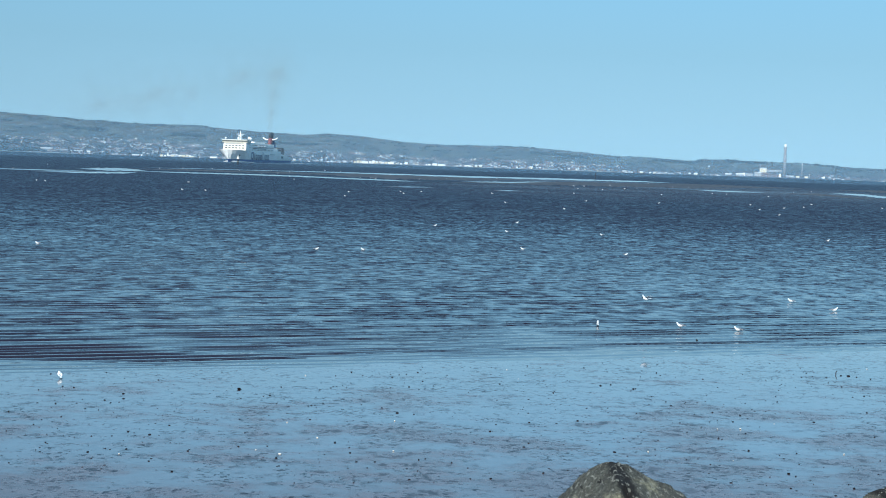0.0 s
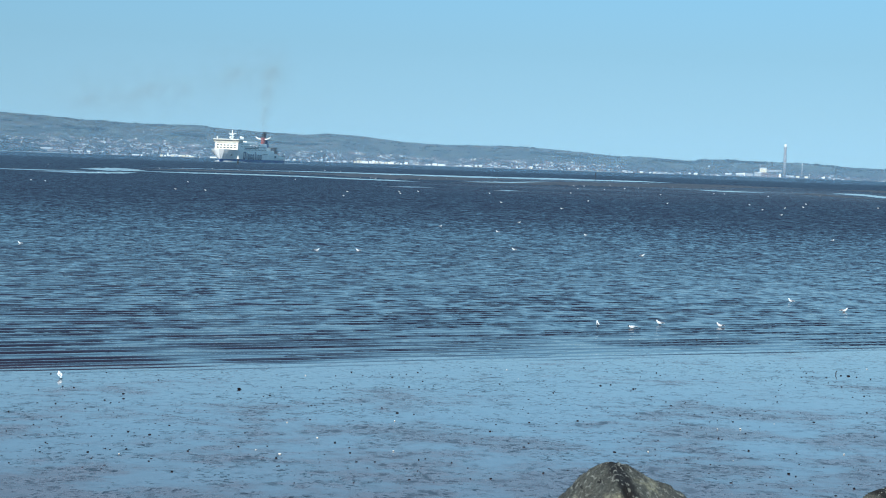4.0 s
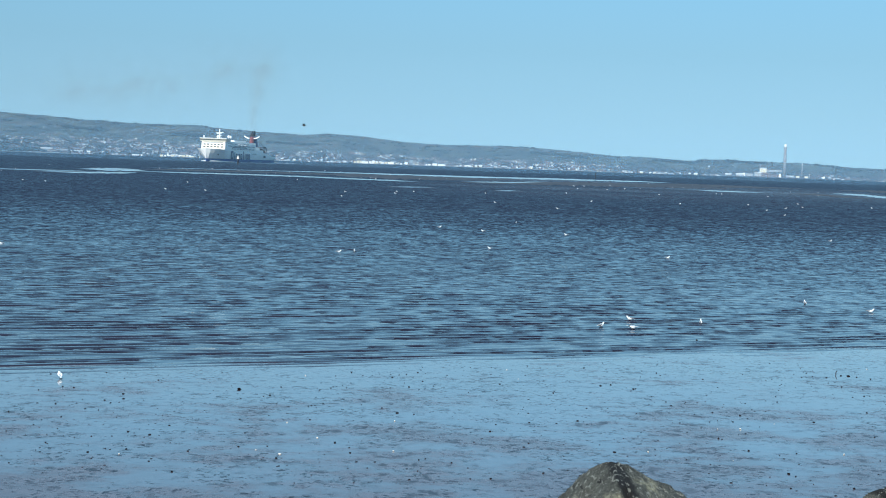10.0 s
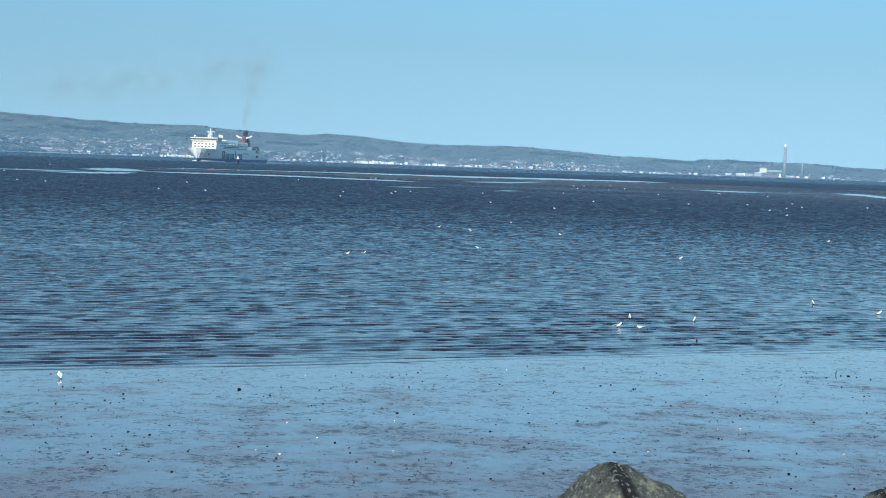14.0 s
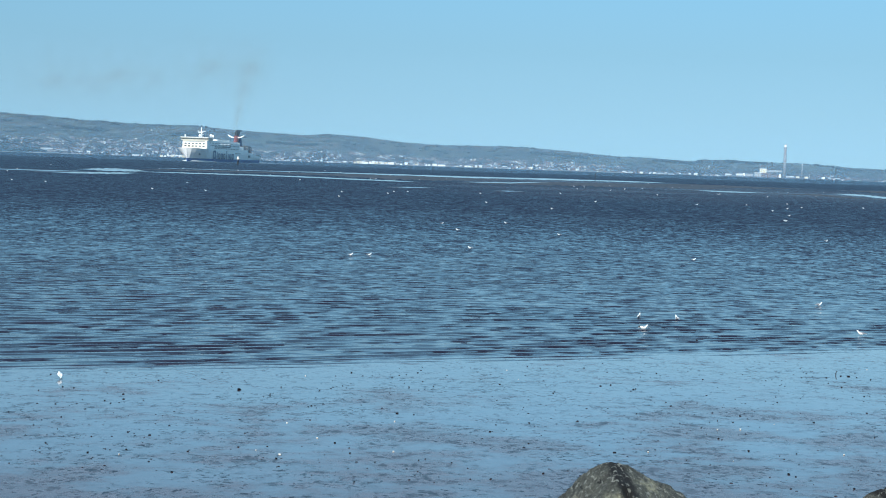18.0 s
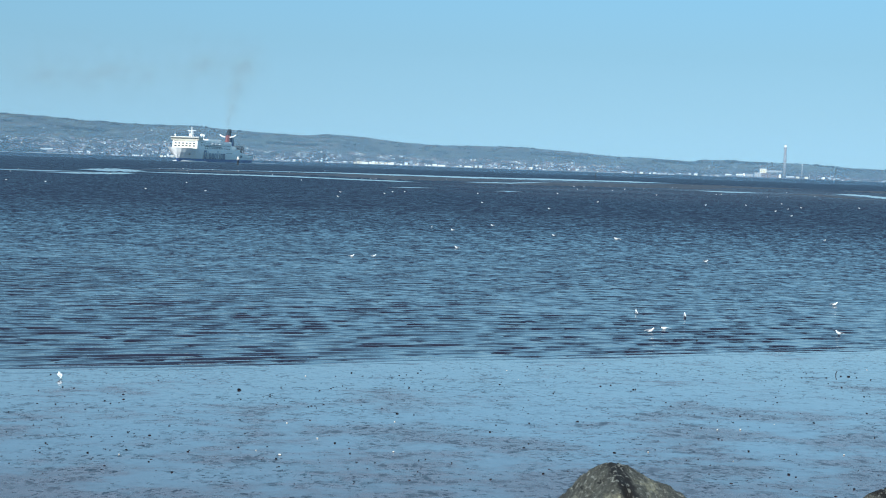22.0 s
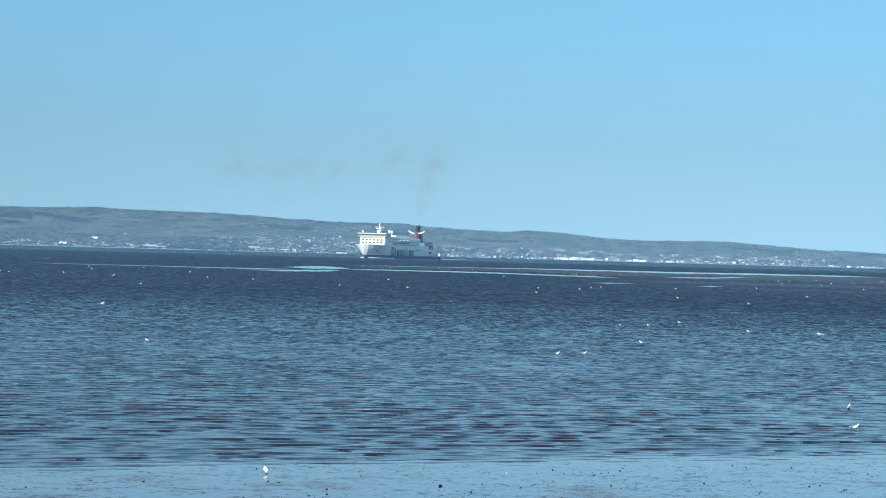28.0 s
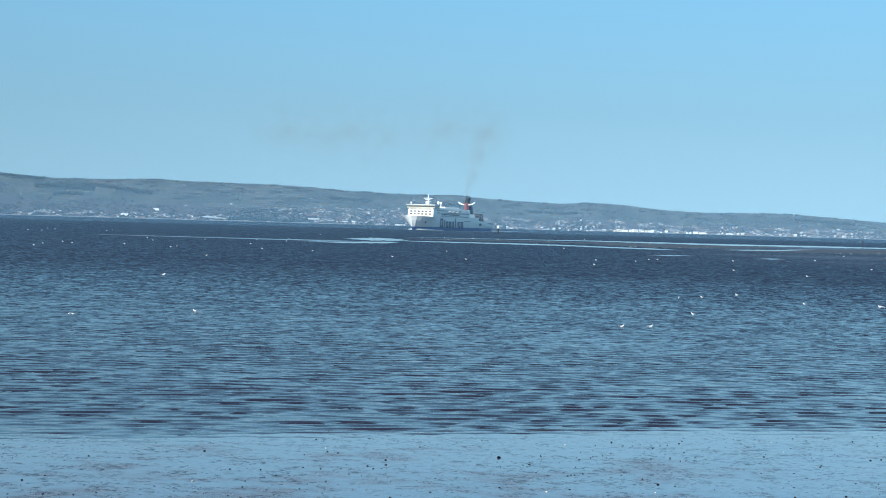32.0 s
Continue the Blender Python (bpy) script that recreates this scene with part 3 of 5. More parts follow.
# ======================================================= ferry
def build_ferry():
    """Origin amidships at the waterline; x forward, y to port."""
    ship = tagged(new("ferry"), "large white passenger ferry with blue hull band under way", "ship")

    def hull_ring(x, wide, deck, low, flare):
        """One half-section from keel to deck, both sides."""
        prof = [(0.0, -2.5), (wide * 0.72 * flare, -2.4), (wide * (0.12 + 0.78 * flare), 0.0), (wide * (0.24 + 0.71 * flare), low), (wide * (0.72 + 0.28 * flare), deck * 0.68), (wide, deck)]
        port = [(x + (z * 0.45 if x > 85 else 0), y, z) for y, z in prof]
        star = [(px, -py, pz) for px, py, pz in port[::-1]]
        return port + star

    stations = [(-113, 10.8, 6.4, 0.92), (-104, 11.8, 7.0, 0.97), (-92, 12.2, 7.6, 1.0), (-62, 12.7, 10.2, 1.0), (-34, 12.7, 12.0, 1.0), (-20, 12.7, 12.2, 1.0), (30, 12.7, 12.2, 1.0), (60, 12.7, 12.2, 0.95),
                (72, 12.7, 12.2, 0.8), (83, 12.9, 12.4, 0.5), (91, 12.2, 12.6, 0.25), (97, 9.6, 12.8, 0.1), (101, 5.6, 12.9, 0.04), (103, 0.8, 13.0, 0.0)]
    hull = part("hull", loft([hull_ring(x, w, d, 2.9, f) for x, w, d, f in stations]), HULL_WHITE, ship, smooth=False)
    band = []
    for x, w, d, f in stations:
        lean = lambda z: z * 0.45 if x > 85 else 0
        w0, w1 = w * (0.12 + 0.78 * f) + 0.12, w * (0.24 + 0.71 * f) + 0.12
        band.append([(x + lean(-0.5), w0, -0.5), (x + lean(2.9) + 0.1, w1, 2.9), (x + lean(2.9) + 0.1, -w1, 2.9), (x + lean(-0.5), -w0, -0.5)])
    part("boot_band", loft(band), HULL_BLUE, hull, "dark blue band along the waterline")
    part("bow_visor_line", boxed(86, 86.5, -11.2, 11.2, 10.9, 11.2), DECK_GREY, hull)
    for side in (-1, 1):
        part("anchor", boxed(93, 94.6, side * 9.2 - 0.7, side * 9.2 + 0.7, 6.2, 8.0, 0.3), DECK_GREY, hull)
    part("stern_door", boxed(-113.4, -112.9, -7.6, 7.6, 1.5, 5.8, 0.1), STEEL, hull)

    # upper works
    house = part("superstructure", boxed(-28, 82, -12.55, 12.55, 12.0, 19.6, 0.5), HULL_WHITE, ship)
    part("front_screen", loft([[(82, 12.5, 10.6), (82, -12.5, 10.6), (83.4, -12.5, 10.6), (83.4, 12.5, 10.6)], [(80.2, 12.0, 20.6), (80.2, -12.0, 20.6), (81.2, -12.0, 20.6), (81.2, 12.0, 20.6)]]), SUNLIT_WHITE, house)
    part("top_house", boxed(44, 80.5, -12.2, 12.2, 19.6, 21.0, 0.3), HULL_WHITE, ship)
    part("sun_deck", boxed(-26, 44, -11.5, 11.5, 19.6, 20.6, 0.2), HULL_WHITE, ship)
    part("mid_deckhouse", boxed(-8, 34, -7.5, 7.5, 20.6, 22.4, 0.4), HULL_WHITE, ship)
    bridge = part("bridge", loft([[(68, 13.6, 20.4), (68, -13.6, 20.4), (81.8, -13.6, 20.4), (81.8, 13.6, 20.4)], [(68, 14.0, 23.2), (68, -14.0, 23.2), (82.8, -14.0, 23.2), (82.8, 14.0, 23.2)]]), SUNLIT_WHITE, ship)
    part("bridge_roof", boxed(67, 83.4, -14.3, 14.3, 23.2, 23.7, 0.15), HULL_WHITE, bridge)
    for i in range(14):
        y = -12.8 + i * 1.97
        part("bridge_window", boxed(82.1, 82.75, y - 0.86, y + 0.86, 21.6, 22.6), GLASS_DARK, bridge)
    for z in (14.7, 17.2):
        for i in range(6):
            y = -9.2 + i * 3.68
            x = 83.4 - (z - 10.6) * 0.22
            part("front_window", boxed(x - 0.4, x + 0.12, y - 1.1, y + 1.1, z - 0.75, z + 0.75), GLASS_DARK, house)
    part("front_gallery", boxed(81.2, 82.6, -10.5, 10.5, 19.3, 19.6), DECK_GREY, house)
    for z, x0, x1, step in ((13.4, -22, 60, 5.5), (16.2, -24, 72, 4.6), (18.5, 0, 72, 4.6)):
        x = x0
        while x < x1:
            part("side_window", boxed(x, x + step * 0.62, 12.4, 12.66, z - 0.45, z + 0.45), GLASS_DARK, house)
            x += step
    # dark strip on the flat side, for the shade of the promenade
    part("promenade_shade", boxed(5, 58, 12.3, 12.62, 14.4, 15.3), DECK_GREY, house)
    for x in (12, 24, 36):
        boat = part("lifeboat", loft([[(x + dx, 12.9 + dy * s, 17.2 + dz * s) for dy, dz in ((0, -1.1), (0.9, -0.4), (0.9, 0.6), (0, 1.2), (-0.9, 0.6), (-0.9, -0.4))] for dx, s in ((-4, 0.35), (-2.8, 0.95), (2.8, 0.95), (4, 0.35))]), HULL_WHITE, ship)
        part("lifeboat_stripe", boxed(x - 3, x + 3, 13.7, 13.82, 16.9, 17.3), FUNNEL_RED, boat)

    # funnel with its pair of raised wings
    def funnel_ring(z, l, w, back):
        return [(-52 - back + math.cos(a) * l, math.sin(a) * w, z) for a in [i * math.tau / 16 for i in range(16)]]
    funnel = part("funnel", loft([funnel_ring(17.5, 5.2, 2.6, 0.6), funnel_ring(20, 4.8, 2.4, 1.5), funnel_ring(26.8, 4.2, 2.1, 4.2)]), FUNNEL_RED, ship, "faded red raked funnel casing")
    part("funnel_trunk", loft([funnel_ring(12, 6.5, 3.4, -1), funnel_ring(17.5, 6.1, 3.2, 0.6)]), HULL_WHITE, funnel, "white trunk under the casing")
    part("exhaust_trunk", loft([[(-66.5, -2.6, 11.5), (-66.5, 4.6, 11.5), (-61.5, 4.6, 11.5), (-61.5, -2.6, 11.5)], [(-64.5, -1.8, 27.5), (-64.5, 2.6, 27.5), (-59.5, 2.6, 27.5), (-59.5, -1.8, 27.5)]]), LETTER_BLUE, funnel, "dark raked exhaust trunk behind the funnel")
    part("funnel_stripe", loft([funnel_ring(26.8, 4.8, 2.55, 4.2), funnel_ring(28.0, 4.6, 2.4, 4.8)]), FUNNEL_RED, funnel, "red band round the funnel")
    part("funnel_top", loft([funnel_ring(28.0, 4.6, 2.4, 4.8), funnel_ring(32.2, 4.7, 2.3, 7.2), funnel_ring(33.4, 4.0, 1.9, 8.4)]), BLACK, funnel, "black raked funnel top")
    for dy in (-1.0, 1.0):
        part("exhaust_pipe", rodded((-60.2, dy, 33.0), (-61.0, dy, 34.6), 0.6), BLACK, funnel)
    for side in (-1, 1):
        rings = []
        for k in range(7):
            u = k / 6
            y, z, c = side * (2.4 + 6.2 * u), 26.2 + 2.4 * u ** 2.2, 2.4 * (1 - 0.5 * u)
            rings.append([(-55 - c, y, z - 0.45), (-55 + c, y, z - 0.45), (-55 + c * 0.7, y, z + 0.55), (-55 - c * 0.7, y, z + 0.55)])
        part("funnel_wing", loft(rings), HULL_WHITE, funnel, "white upswept funnel wing")
    part("funnel_emblem", boxed(-51.0, -49.8, -0.8, 0.8, 23.2, 25.8, 0.2), FUNNEL_RED, funnel, "red and white panel on the funnel front")
    part("funnel_base", boxed(-62, -40, -7.5, 7.5, 11.9, 16.6, 0.5), HULL_WHITE, ship)

    # after decks
    part("after_deck", boxed(-58, -28, -12.4, 12.4, 10.0, 13.4, 0.2), HULL_WHITE, ship)
    gantry = part("gantry_beam", boxed(-74, -60, -11.0, 11.0, 16.0, 17.2, 0.15), BLACK, ship)
    part("gantry_crane", boxed(-72, -64, -6.0, 8.0, 12.8, 15.2, 0.2), BLACK, gantry)
    for x in (-73, -67, -61):
        for y in (-11.4, 11.4):
            part("gantry_post", boxed(x - 0.4, x + 0.4, y - 0.4, y + 0.4, 9.6, 16.3), BLACK, gantry)
        part("gantry_cross", boxed(x - 0.3, x + 0.3, -11.4, 11.4, 13.6, 14.1), BLACK, gantry)
    part("after_deckhouse", boxed(-78, -58, -9, 9, 8.6, 13.0, 0.3), BLACK, ship)
    part("mooring_deck", boxed(-103, -84, -10.8, 10.8, 7.0, 7.9, 0.1), DECK_GREY, ship)
    for side in (-1, 1):
        part("ventilator", boxed(-35, -30, side * 9 - 1.5, side * 9 + 1.5, 13.5, 20.5, 0.3), HULL_WHITE, ship)
        part("deck_rail", boxed(-112.0, -84, side * 10.6 - 0.08, side * 10.6 + 0.08, 6.4, 8.3), STEEL, ship)

    # masts, radars and domes
    mast = part("mast", rodded((62, 0, 20.8), (62, 0, 33.6), 0.8, 0.3), HULL_WHITE, ship)
    part("mast_platform", boxed(60.6, 63.6, -2.2, 2.2, 26.6, 27.0, 0.1), HULL_WHITE, mast)
    part("yard", rodded((62, -4.2, 29.8), (62, 4.2, 29.8), 0.25), HULL_WHITE, mast)
    part("radar", boxed(63.2, 63.8, -2.6, 2.6, 28.2, 28.7), HULL_WHITE, mast)
    for side in (-1, 1):
        part("mast_leg", rodded((58.5, side * 2.2, 20.8), (61.8, side * 0.3, 28.0), 0.3), HULL_WHITE, mast)
    for x, y, r in ((50, 6, 1.5), (48, -6.5, 1.2), (74, -12.6, 0.9), (34, 3, 1.3)):
        dome = part("radome", balled((x, y, 24.4 + r), r), HULL_WHITE, ship, smooth=True)
        part("dome_stalk", rodded((x, y, 20.4), (x, y, 24.6), 0.35), HULL_WHITE, dome)
    part("signal_post", rodded((95, 0, 12.5), (95, 0, 18.5), 0.25, 0.12), HULL_WHITE, ship)

    # company lettering as plain bars on both sides
    for side in (-1, 1):
        x, yb = 62.0, 12.74
        ring = ((0.0, 0.30, 0.0, 1.0), (0.62, 0.92, 0.0, 1.0), (0.30, 0.62, 0.80, 1.0), (0.30, 0.62, 0.0, 0.20))
        stroke = ((0.25, 0.70, 0.0, 1.0),)
        for w, h, shape in ((9.0, 8.2, ring), (4.4, 7.2, stroke), (6.8, 5.6, ring), (6.8, 5.6, ring), (6.8, 5.6, ring), (5.0, 8.4, stroke), (3.4, 5.8, stroke), (6.8, 5.6, ring), (6.8, 5.6, ring)):
            for x0, x1, z0, z1 in shape:
                part("letter_bar", boxed(x - x1 * w, x - x0 * w, side * yb - 0.06, side * yb + 0.06, 2.9 + z0 * h, 2.9 + z1 * h), LETTER_BLUE, hull, "plain dark blue lettering bar")
            x -= w + 1.6
        part("crest_shape", boxed(-30, -10, side * yb - 0.06, side * yb + 0.06, 8.6, 9.3), STEEL, hull)
        part("side_door", boxed(-66, -58, side * yb - 0.05, side * yb + 0.05, 5.2, 7.6), DECK_GREY, hull)

    # bow wave
    for side in (-1, 1):
        rings = []
        for k in range(10):
            u = k / 9
            c, w, h = Vector((99.5 - 34 * u, side * (0.5 + 17.0 * u ** 0.8), 0)), 0.7 + 1.4 * u * (1 - u) * 2, 1.3 * (1 - u) + 0.12
            rings.append([(c.x, c.y - w, -0.3), (c.x, c.y - w * 0.4, h * (0.7 + 0.3 * math.sin(k * 2.3))), (c.x, c.y + w * 0.4, h), (c.x, c.y + w, -0.3)])
        part("bow_wave", loft(rings), FOAM, ship, "white foam of the bow wave", smooth=True)
    part("wake_foam", loft([[(-113, -9, -0.3), (-113, -9, 0.12), (-113, 9, 0.12), (-113, 9, -0.3)], [(-190, -15, -0.3), (-190, -15, 0.05), (-190, 15, 0.05), (-190, 15, -0.3)]]), FOAM, ship, "pale wake foam")
    return ship


ferry = build_ferry()


# ------------------------------------------------------- smoke over the funnel
def build_smoke():
    """Soft rags of thin brown smoke; local x to the right, z up, origin at the funnel's mouth."""
    m = Nodes("thin_brown_smoke")
    c = m.coords("Generated")
    d = m.vec("SUBTRACT", c, (0.5, 0.5, 0.5))
    ln = m.add("VectorMath", operation="LENGTH")
    m.link(m.vec("MULTIPLY", d, (2, 0, 2)), ln.inputs[0])
    n = m.noise(m.coords(), 0.035, 4).outputs[0]
    soft = m.calc("MULTIPLY", m.span(ln.outputs["Value"], 0.1, 1.0, 1.0, 0.0), m.span(n, 0.3, 0.7, 0.35, 1.0))
    fac = m.calc("MULTIPLY", m.calc("MULTIPLY", soft, soft), 0.24)
    veil, clear, mixer = m.add("BsdfDiffuse"), m.add("BsdfTransparent"), m.add("MixShader")
    veil.inputs[0].default_value = (0.20, 0.205, 0.185, 1)
    m.link(fac, mixer.inputs[0])
    m.link(clear.outputs[0], mixer.inputs[1])
    m.link(veil.outputs[0], mixer.inputs[2])
    m.link(mixer.outputs[0], m.out.inputs["Surface"])
    plume = tagged(new("smoke_plume"), "thin brown funnel smoke drifting in clear air", "smoke")
    rng = np.random.RandomState(5)
    for x, z, w, h in ((0.5, 10, 5, 22), (2, 24, 11, 38), (4, 46, 20, 48), (8, 70, 36, 46), (-36, 60, 84, 54), (-130, 36, 130, 50), (-190, 20, 90, 34)):
        n1, n2 = 14, 14
        u, v = np.meshgrid(np.linspace(-1, 1, n1), np.linspace(-1, 1, n2), indexing="ij")
        bulge = 0.12 * min(w, h) * (1 - u ** 2) * (1 - v ** 2) * (1 + 0.4 * np.sin(3 * u + rng.rand() * 6) * np.cos(3 * v))
        co = np.stack([u * w, -bulge, v * h], -1).reshape(-1, 3)
        puff = grid_mesh("smoke_puff", co, n1, n2, m.mat)
        puff.parent = plume
        puff.location = (x, rng.uniform(-6, 6), z)
        puff.visible_shadow = False
    return plume


smoke = build_smoke()


# ======================================================= marks in the water
def build_beacon():
    b = tagged(new("channel_beacon"), "white-topped channel beacon on a dark pile", "beacon")
    part("pile", rodded((0, 0, -2), (0, 0, 5.2), 0.5, 0.42), BLACK, b)
    part("platform", boxed(-1.3, 1.3, -1.3, 1.3, 3.6, 3.9, 0.05), STEEL, b)
    part("lantern_house", rodded((0, 0, 3.9), (0, 0, 5.4), 0.8, 0.7), WALL_WHITE, b, "white round lantern house")
    part("topmark", balled((0, 0, 5.7), 0.4), WALL_WHITE, b)
    b.location = (-146.3, 1122.5, 0)
    return b


def build_post():
    p = tagged(new("marker_post"), "dark timber marker post on the sandbank", "post")
    part("post", rodded((0, 0, -1), (0.05, 0, 3.5), 0.15, 0.11), BLACK, p)
    part("cross_arm", boxed(-0.3, 0.3, -0.06, 0.06, 2.9, 3.1), BLACK, p)
    p.location = (72.9, 751.5, 0)
    return p


build_beacon()
build_post()


# ======================================================= power station across the water
def at(az, r, z=0.0):
    p = far_point(az, r)
    return Vector((p.x, p.y, z if z else p.z))


def facing(az):
    return -radians(az)


def tower(name, az, r, height, r0, r1, label, cap):
    t = tagged(new(name), label, "chimney")
    part("shaft", loft([[(math.cos(i * math.tau / 20) * q, math.sin(i * math.tau / 20) * q, z) for i in range(20)] for z, q in ((-2, r0), (height * 0.4, r0 * 0.55 + r1 * 0.45), (height * 0.93, r1))]), CONCRETE, t, smooth=True)
    part("cap", loft([[(math.cos(i * math.tau / 20) * q, math.sin(i * math.tau / 20) * q, z) for i in range(20)] for z, q in ((height * 0.93, r1 * 1.06), (height, r1 * 1.02))]), cap, t)
    part("rim", rodded((0, 0, height), (0, 0, height + 0.8), r1 * 0.8), BLACK, t)
    t.location = at(az, r)
    return t


def shed(name, az, r, w, d, h, wall, roof, label, pitched=0.0, glazed=False):
    """A works building that faces the water."""
    s = tagged(new(name), label, "building")
    part("wall", boxed(-w / 2, w / 2, -d / 2, d / 2, -4, h), wall, s)
    if pitched:
        part("roof", loft([[(-w / 2 - 0.3, -d / 2 - 0.3, h), (-w / 2 - 0.3, d / 2 + 0.3, h), (-w / 2 - 0.3, 0, h + pitched)], [(w / 2 + 0.3, -d / 2 - 0.3, h), (w / 2 + 0.3, d / 2 + 0.3, h), (w / 2 + 0.3, 0, h + pitched)]]), roof, s)
    else:
        part("roof", boxed(-w / 2 - 0.3, w / 2 + 0.3, -d / 2 - 0.3, d / 2 + 0.3, h, h + 0.8), roof, s)
    n = max(2, int(w / 6))
    for i in range(n if glazed else 0):
        x = -w / 2 + (i + 0.5) * w / n
        part("window", boxed(x - w / n * 0.28, x + w / n * 0.28, -d / 2 - 0.15, -d / 2 + 0.1, h * 0.45, h * 0.65), GLASS_DARK, s)
    s.location = at(az, r)
    s.rotation_euler = (0, 0, facing(az))
    return s


tower("tall_chimney", 12.25, 4200, 83.0, 5.0, 3.5, "very tall tapering concrete power station chimney with pale top", WALL_WHITE)
tower("slim_chimney", 12.86, 4190, 35.0, 1.7, 1.3, "slim grey chimney with a white top", WALL_WHITE)
tower("short_stack", 13.13, 4170, 9.0, 1.5, 1.3, "short pale works stack", WALL_WHITE)
shed("boiler_house", 11.5, 4225, 18, 16, 18.5, WALL_GREY, ROOF_SLATE, "tall grey boiler house of the power station", glazed=True)
shed("white_block", 11.51, 4205, 17, 10, 17.5, WALL_CREAM, ROOF_PALE, "bright cream upper block of the power station")
shed("turbine_hall", 11.62, 4150, 24, 14, 9.5, WALL_BRICK, ROOF_SLATE, "brown turbine hall beside the pale block", glazed=True)
shed("control_block", 11.33, 4160, 18, 10, 9.5, WALL_GREY, ROOF_PALE, "pale grey control block")
shed("west_works", 10.95, 4165, 30, 12, 6.0, WALL_GREY, ROOF_SLATE, "long grey works building")
shed("low_store", 11.95, 4160, 26, 14, 5.0, WALL_BRICK, ROOF_SLATE, "long low brown store")
shed("conveyor_house", 12.45, 4155, 20, 10, 2.6, WALL_GREY, ROOF_PALE, "low pale-roofed works building", 1.5)
shed("pump_house", 12.72, 4150, 9, 8, 4.0, WALL_CREAM, ROOF_SLATE, "small cream pump house", 1.5)
shed("tank_house", 12.1, 4140, 5, 7, 8.0, WALL_WHITE, ROOF_PALE, "small white tank house")
shed("jetty_house", 13.02, 4140, 9, 8, 4.0, WALL_CREAM, ROOF_PALE, "small pale house on the jetty")
shed("salt_store", 10.29, 4150, 16, 12, 2.6, WALL_GREY, ROOF_PALE, "grey store shed with a pale roof", 2.4)
shed("salt_store", 10.7, 4150, 20, 10, 3.0, WALL_GREY, ROOF_PALE, "grey works shed with a pale pitched roof", 3.0)
shed("hoist_house", 10.84, 4150, 4, 5, 8.0, WALL_WHITE, ROOF_SLATE, "narrow white hoist house")
shed("far_farm_shed", 13.62, 4150, 6, 9, 5.0, WALL_WHITE, ROOF_SLATE, "white farm shed above the shore", 2.0)
shed("long_shed", 13.98, 4150, 26, 9, 2.0, WALL_GREY, ROOF_PALE, "long low shed with a pale roof above the shore", 1.0)
shed("far_hall", 11.9, 4330, 40, 10, 5.0, WALL_GREY, ROOF_SLATE, "long grey hall behind the power station")

# factories and terraces along the shore
for az, r, w, h, wall, roof, label, pitch in (
        (-14.15, 4190, 36, 5, WALL_GREY, ROOF_PALE, "long factory shed with a pale roof", 2.0), (-13.55, 4175, 20, 5, WALL_GREY, ROOF_SLATE, "dark factory shed beside the long one", 2.0),
        (-13.05, 4150, 26, 4, WALL_GREY, ROOF_PALE, "low grey factory with a pale roof", 1.8), (-12.7, 4150, 10, 6, WALL_WHITE, ROOF_SLATE, "small white factory office building", 2.0),
        (-11.0, 4118, 30, 3, WALL_WHITE, ROOF_PALE, "low white boathouse on the shore", 1.6), (-9.35, 4160, 26, 14, WALL_BRICK, ROOF_SLATE, "dark brick waterfront flats", 0.0),
        (-8.3, 4118, 22, 6, WALL_WHITE, ROOF_SLATE, "white terrace along the waterfront", 3.0),
        (-17.9, 4150, 40, 5, WALL_GREY, ROOF_PALE, "long grey factory shed with a pale roof", 2.0), (-17.25, 4140, 30, 5, WALL_CREAM, ROOF_SLATE, "long cream factory shed", 2.0), (-16.75, 4140, 26, 5, WALL_GREY, ROOF_PALE, "low factory shed with a pale roof", 1.6),
        (-20.9, 4160, 22, 7, WALL_WHITE, ROOF_PALE, "white hall on the hillside", 2.0), (-19.8, 4240, 18, 6, WALL_WHITE, ROOF_SLATE, "white house among trees", 3.0),
        (-0.3, 4112, 14, 12, WALL_WHITE, ROOF_SLATE, "tall white seafront house", 3.0), (-0.05, 4112, 22, 9, WALL_WHITE, ROOF_SLATE, "white villa on the seafront", 3.0),
        (0.9, 4114, 20, 8, WALL_WHITE, ROOF_SLATE, "white villa on the seafront", 3.0), (1.6, 4116, 22, 9, WALL_BRICK, ROOF_SLATE, "brick villa on the seafront", 3.0)):
    shed("waterfront_building", az, r, w * 0.85, 12, h * 0.55, wall, roof, label, pitch * 0.7, glazed=False)


seafront = random.Random(12)
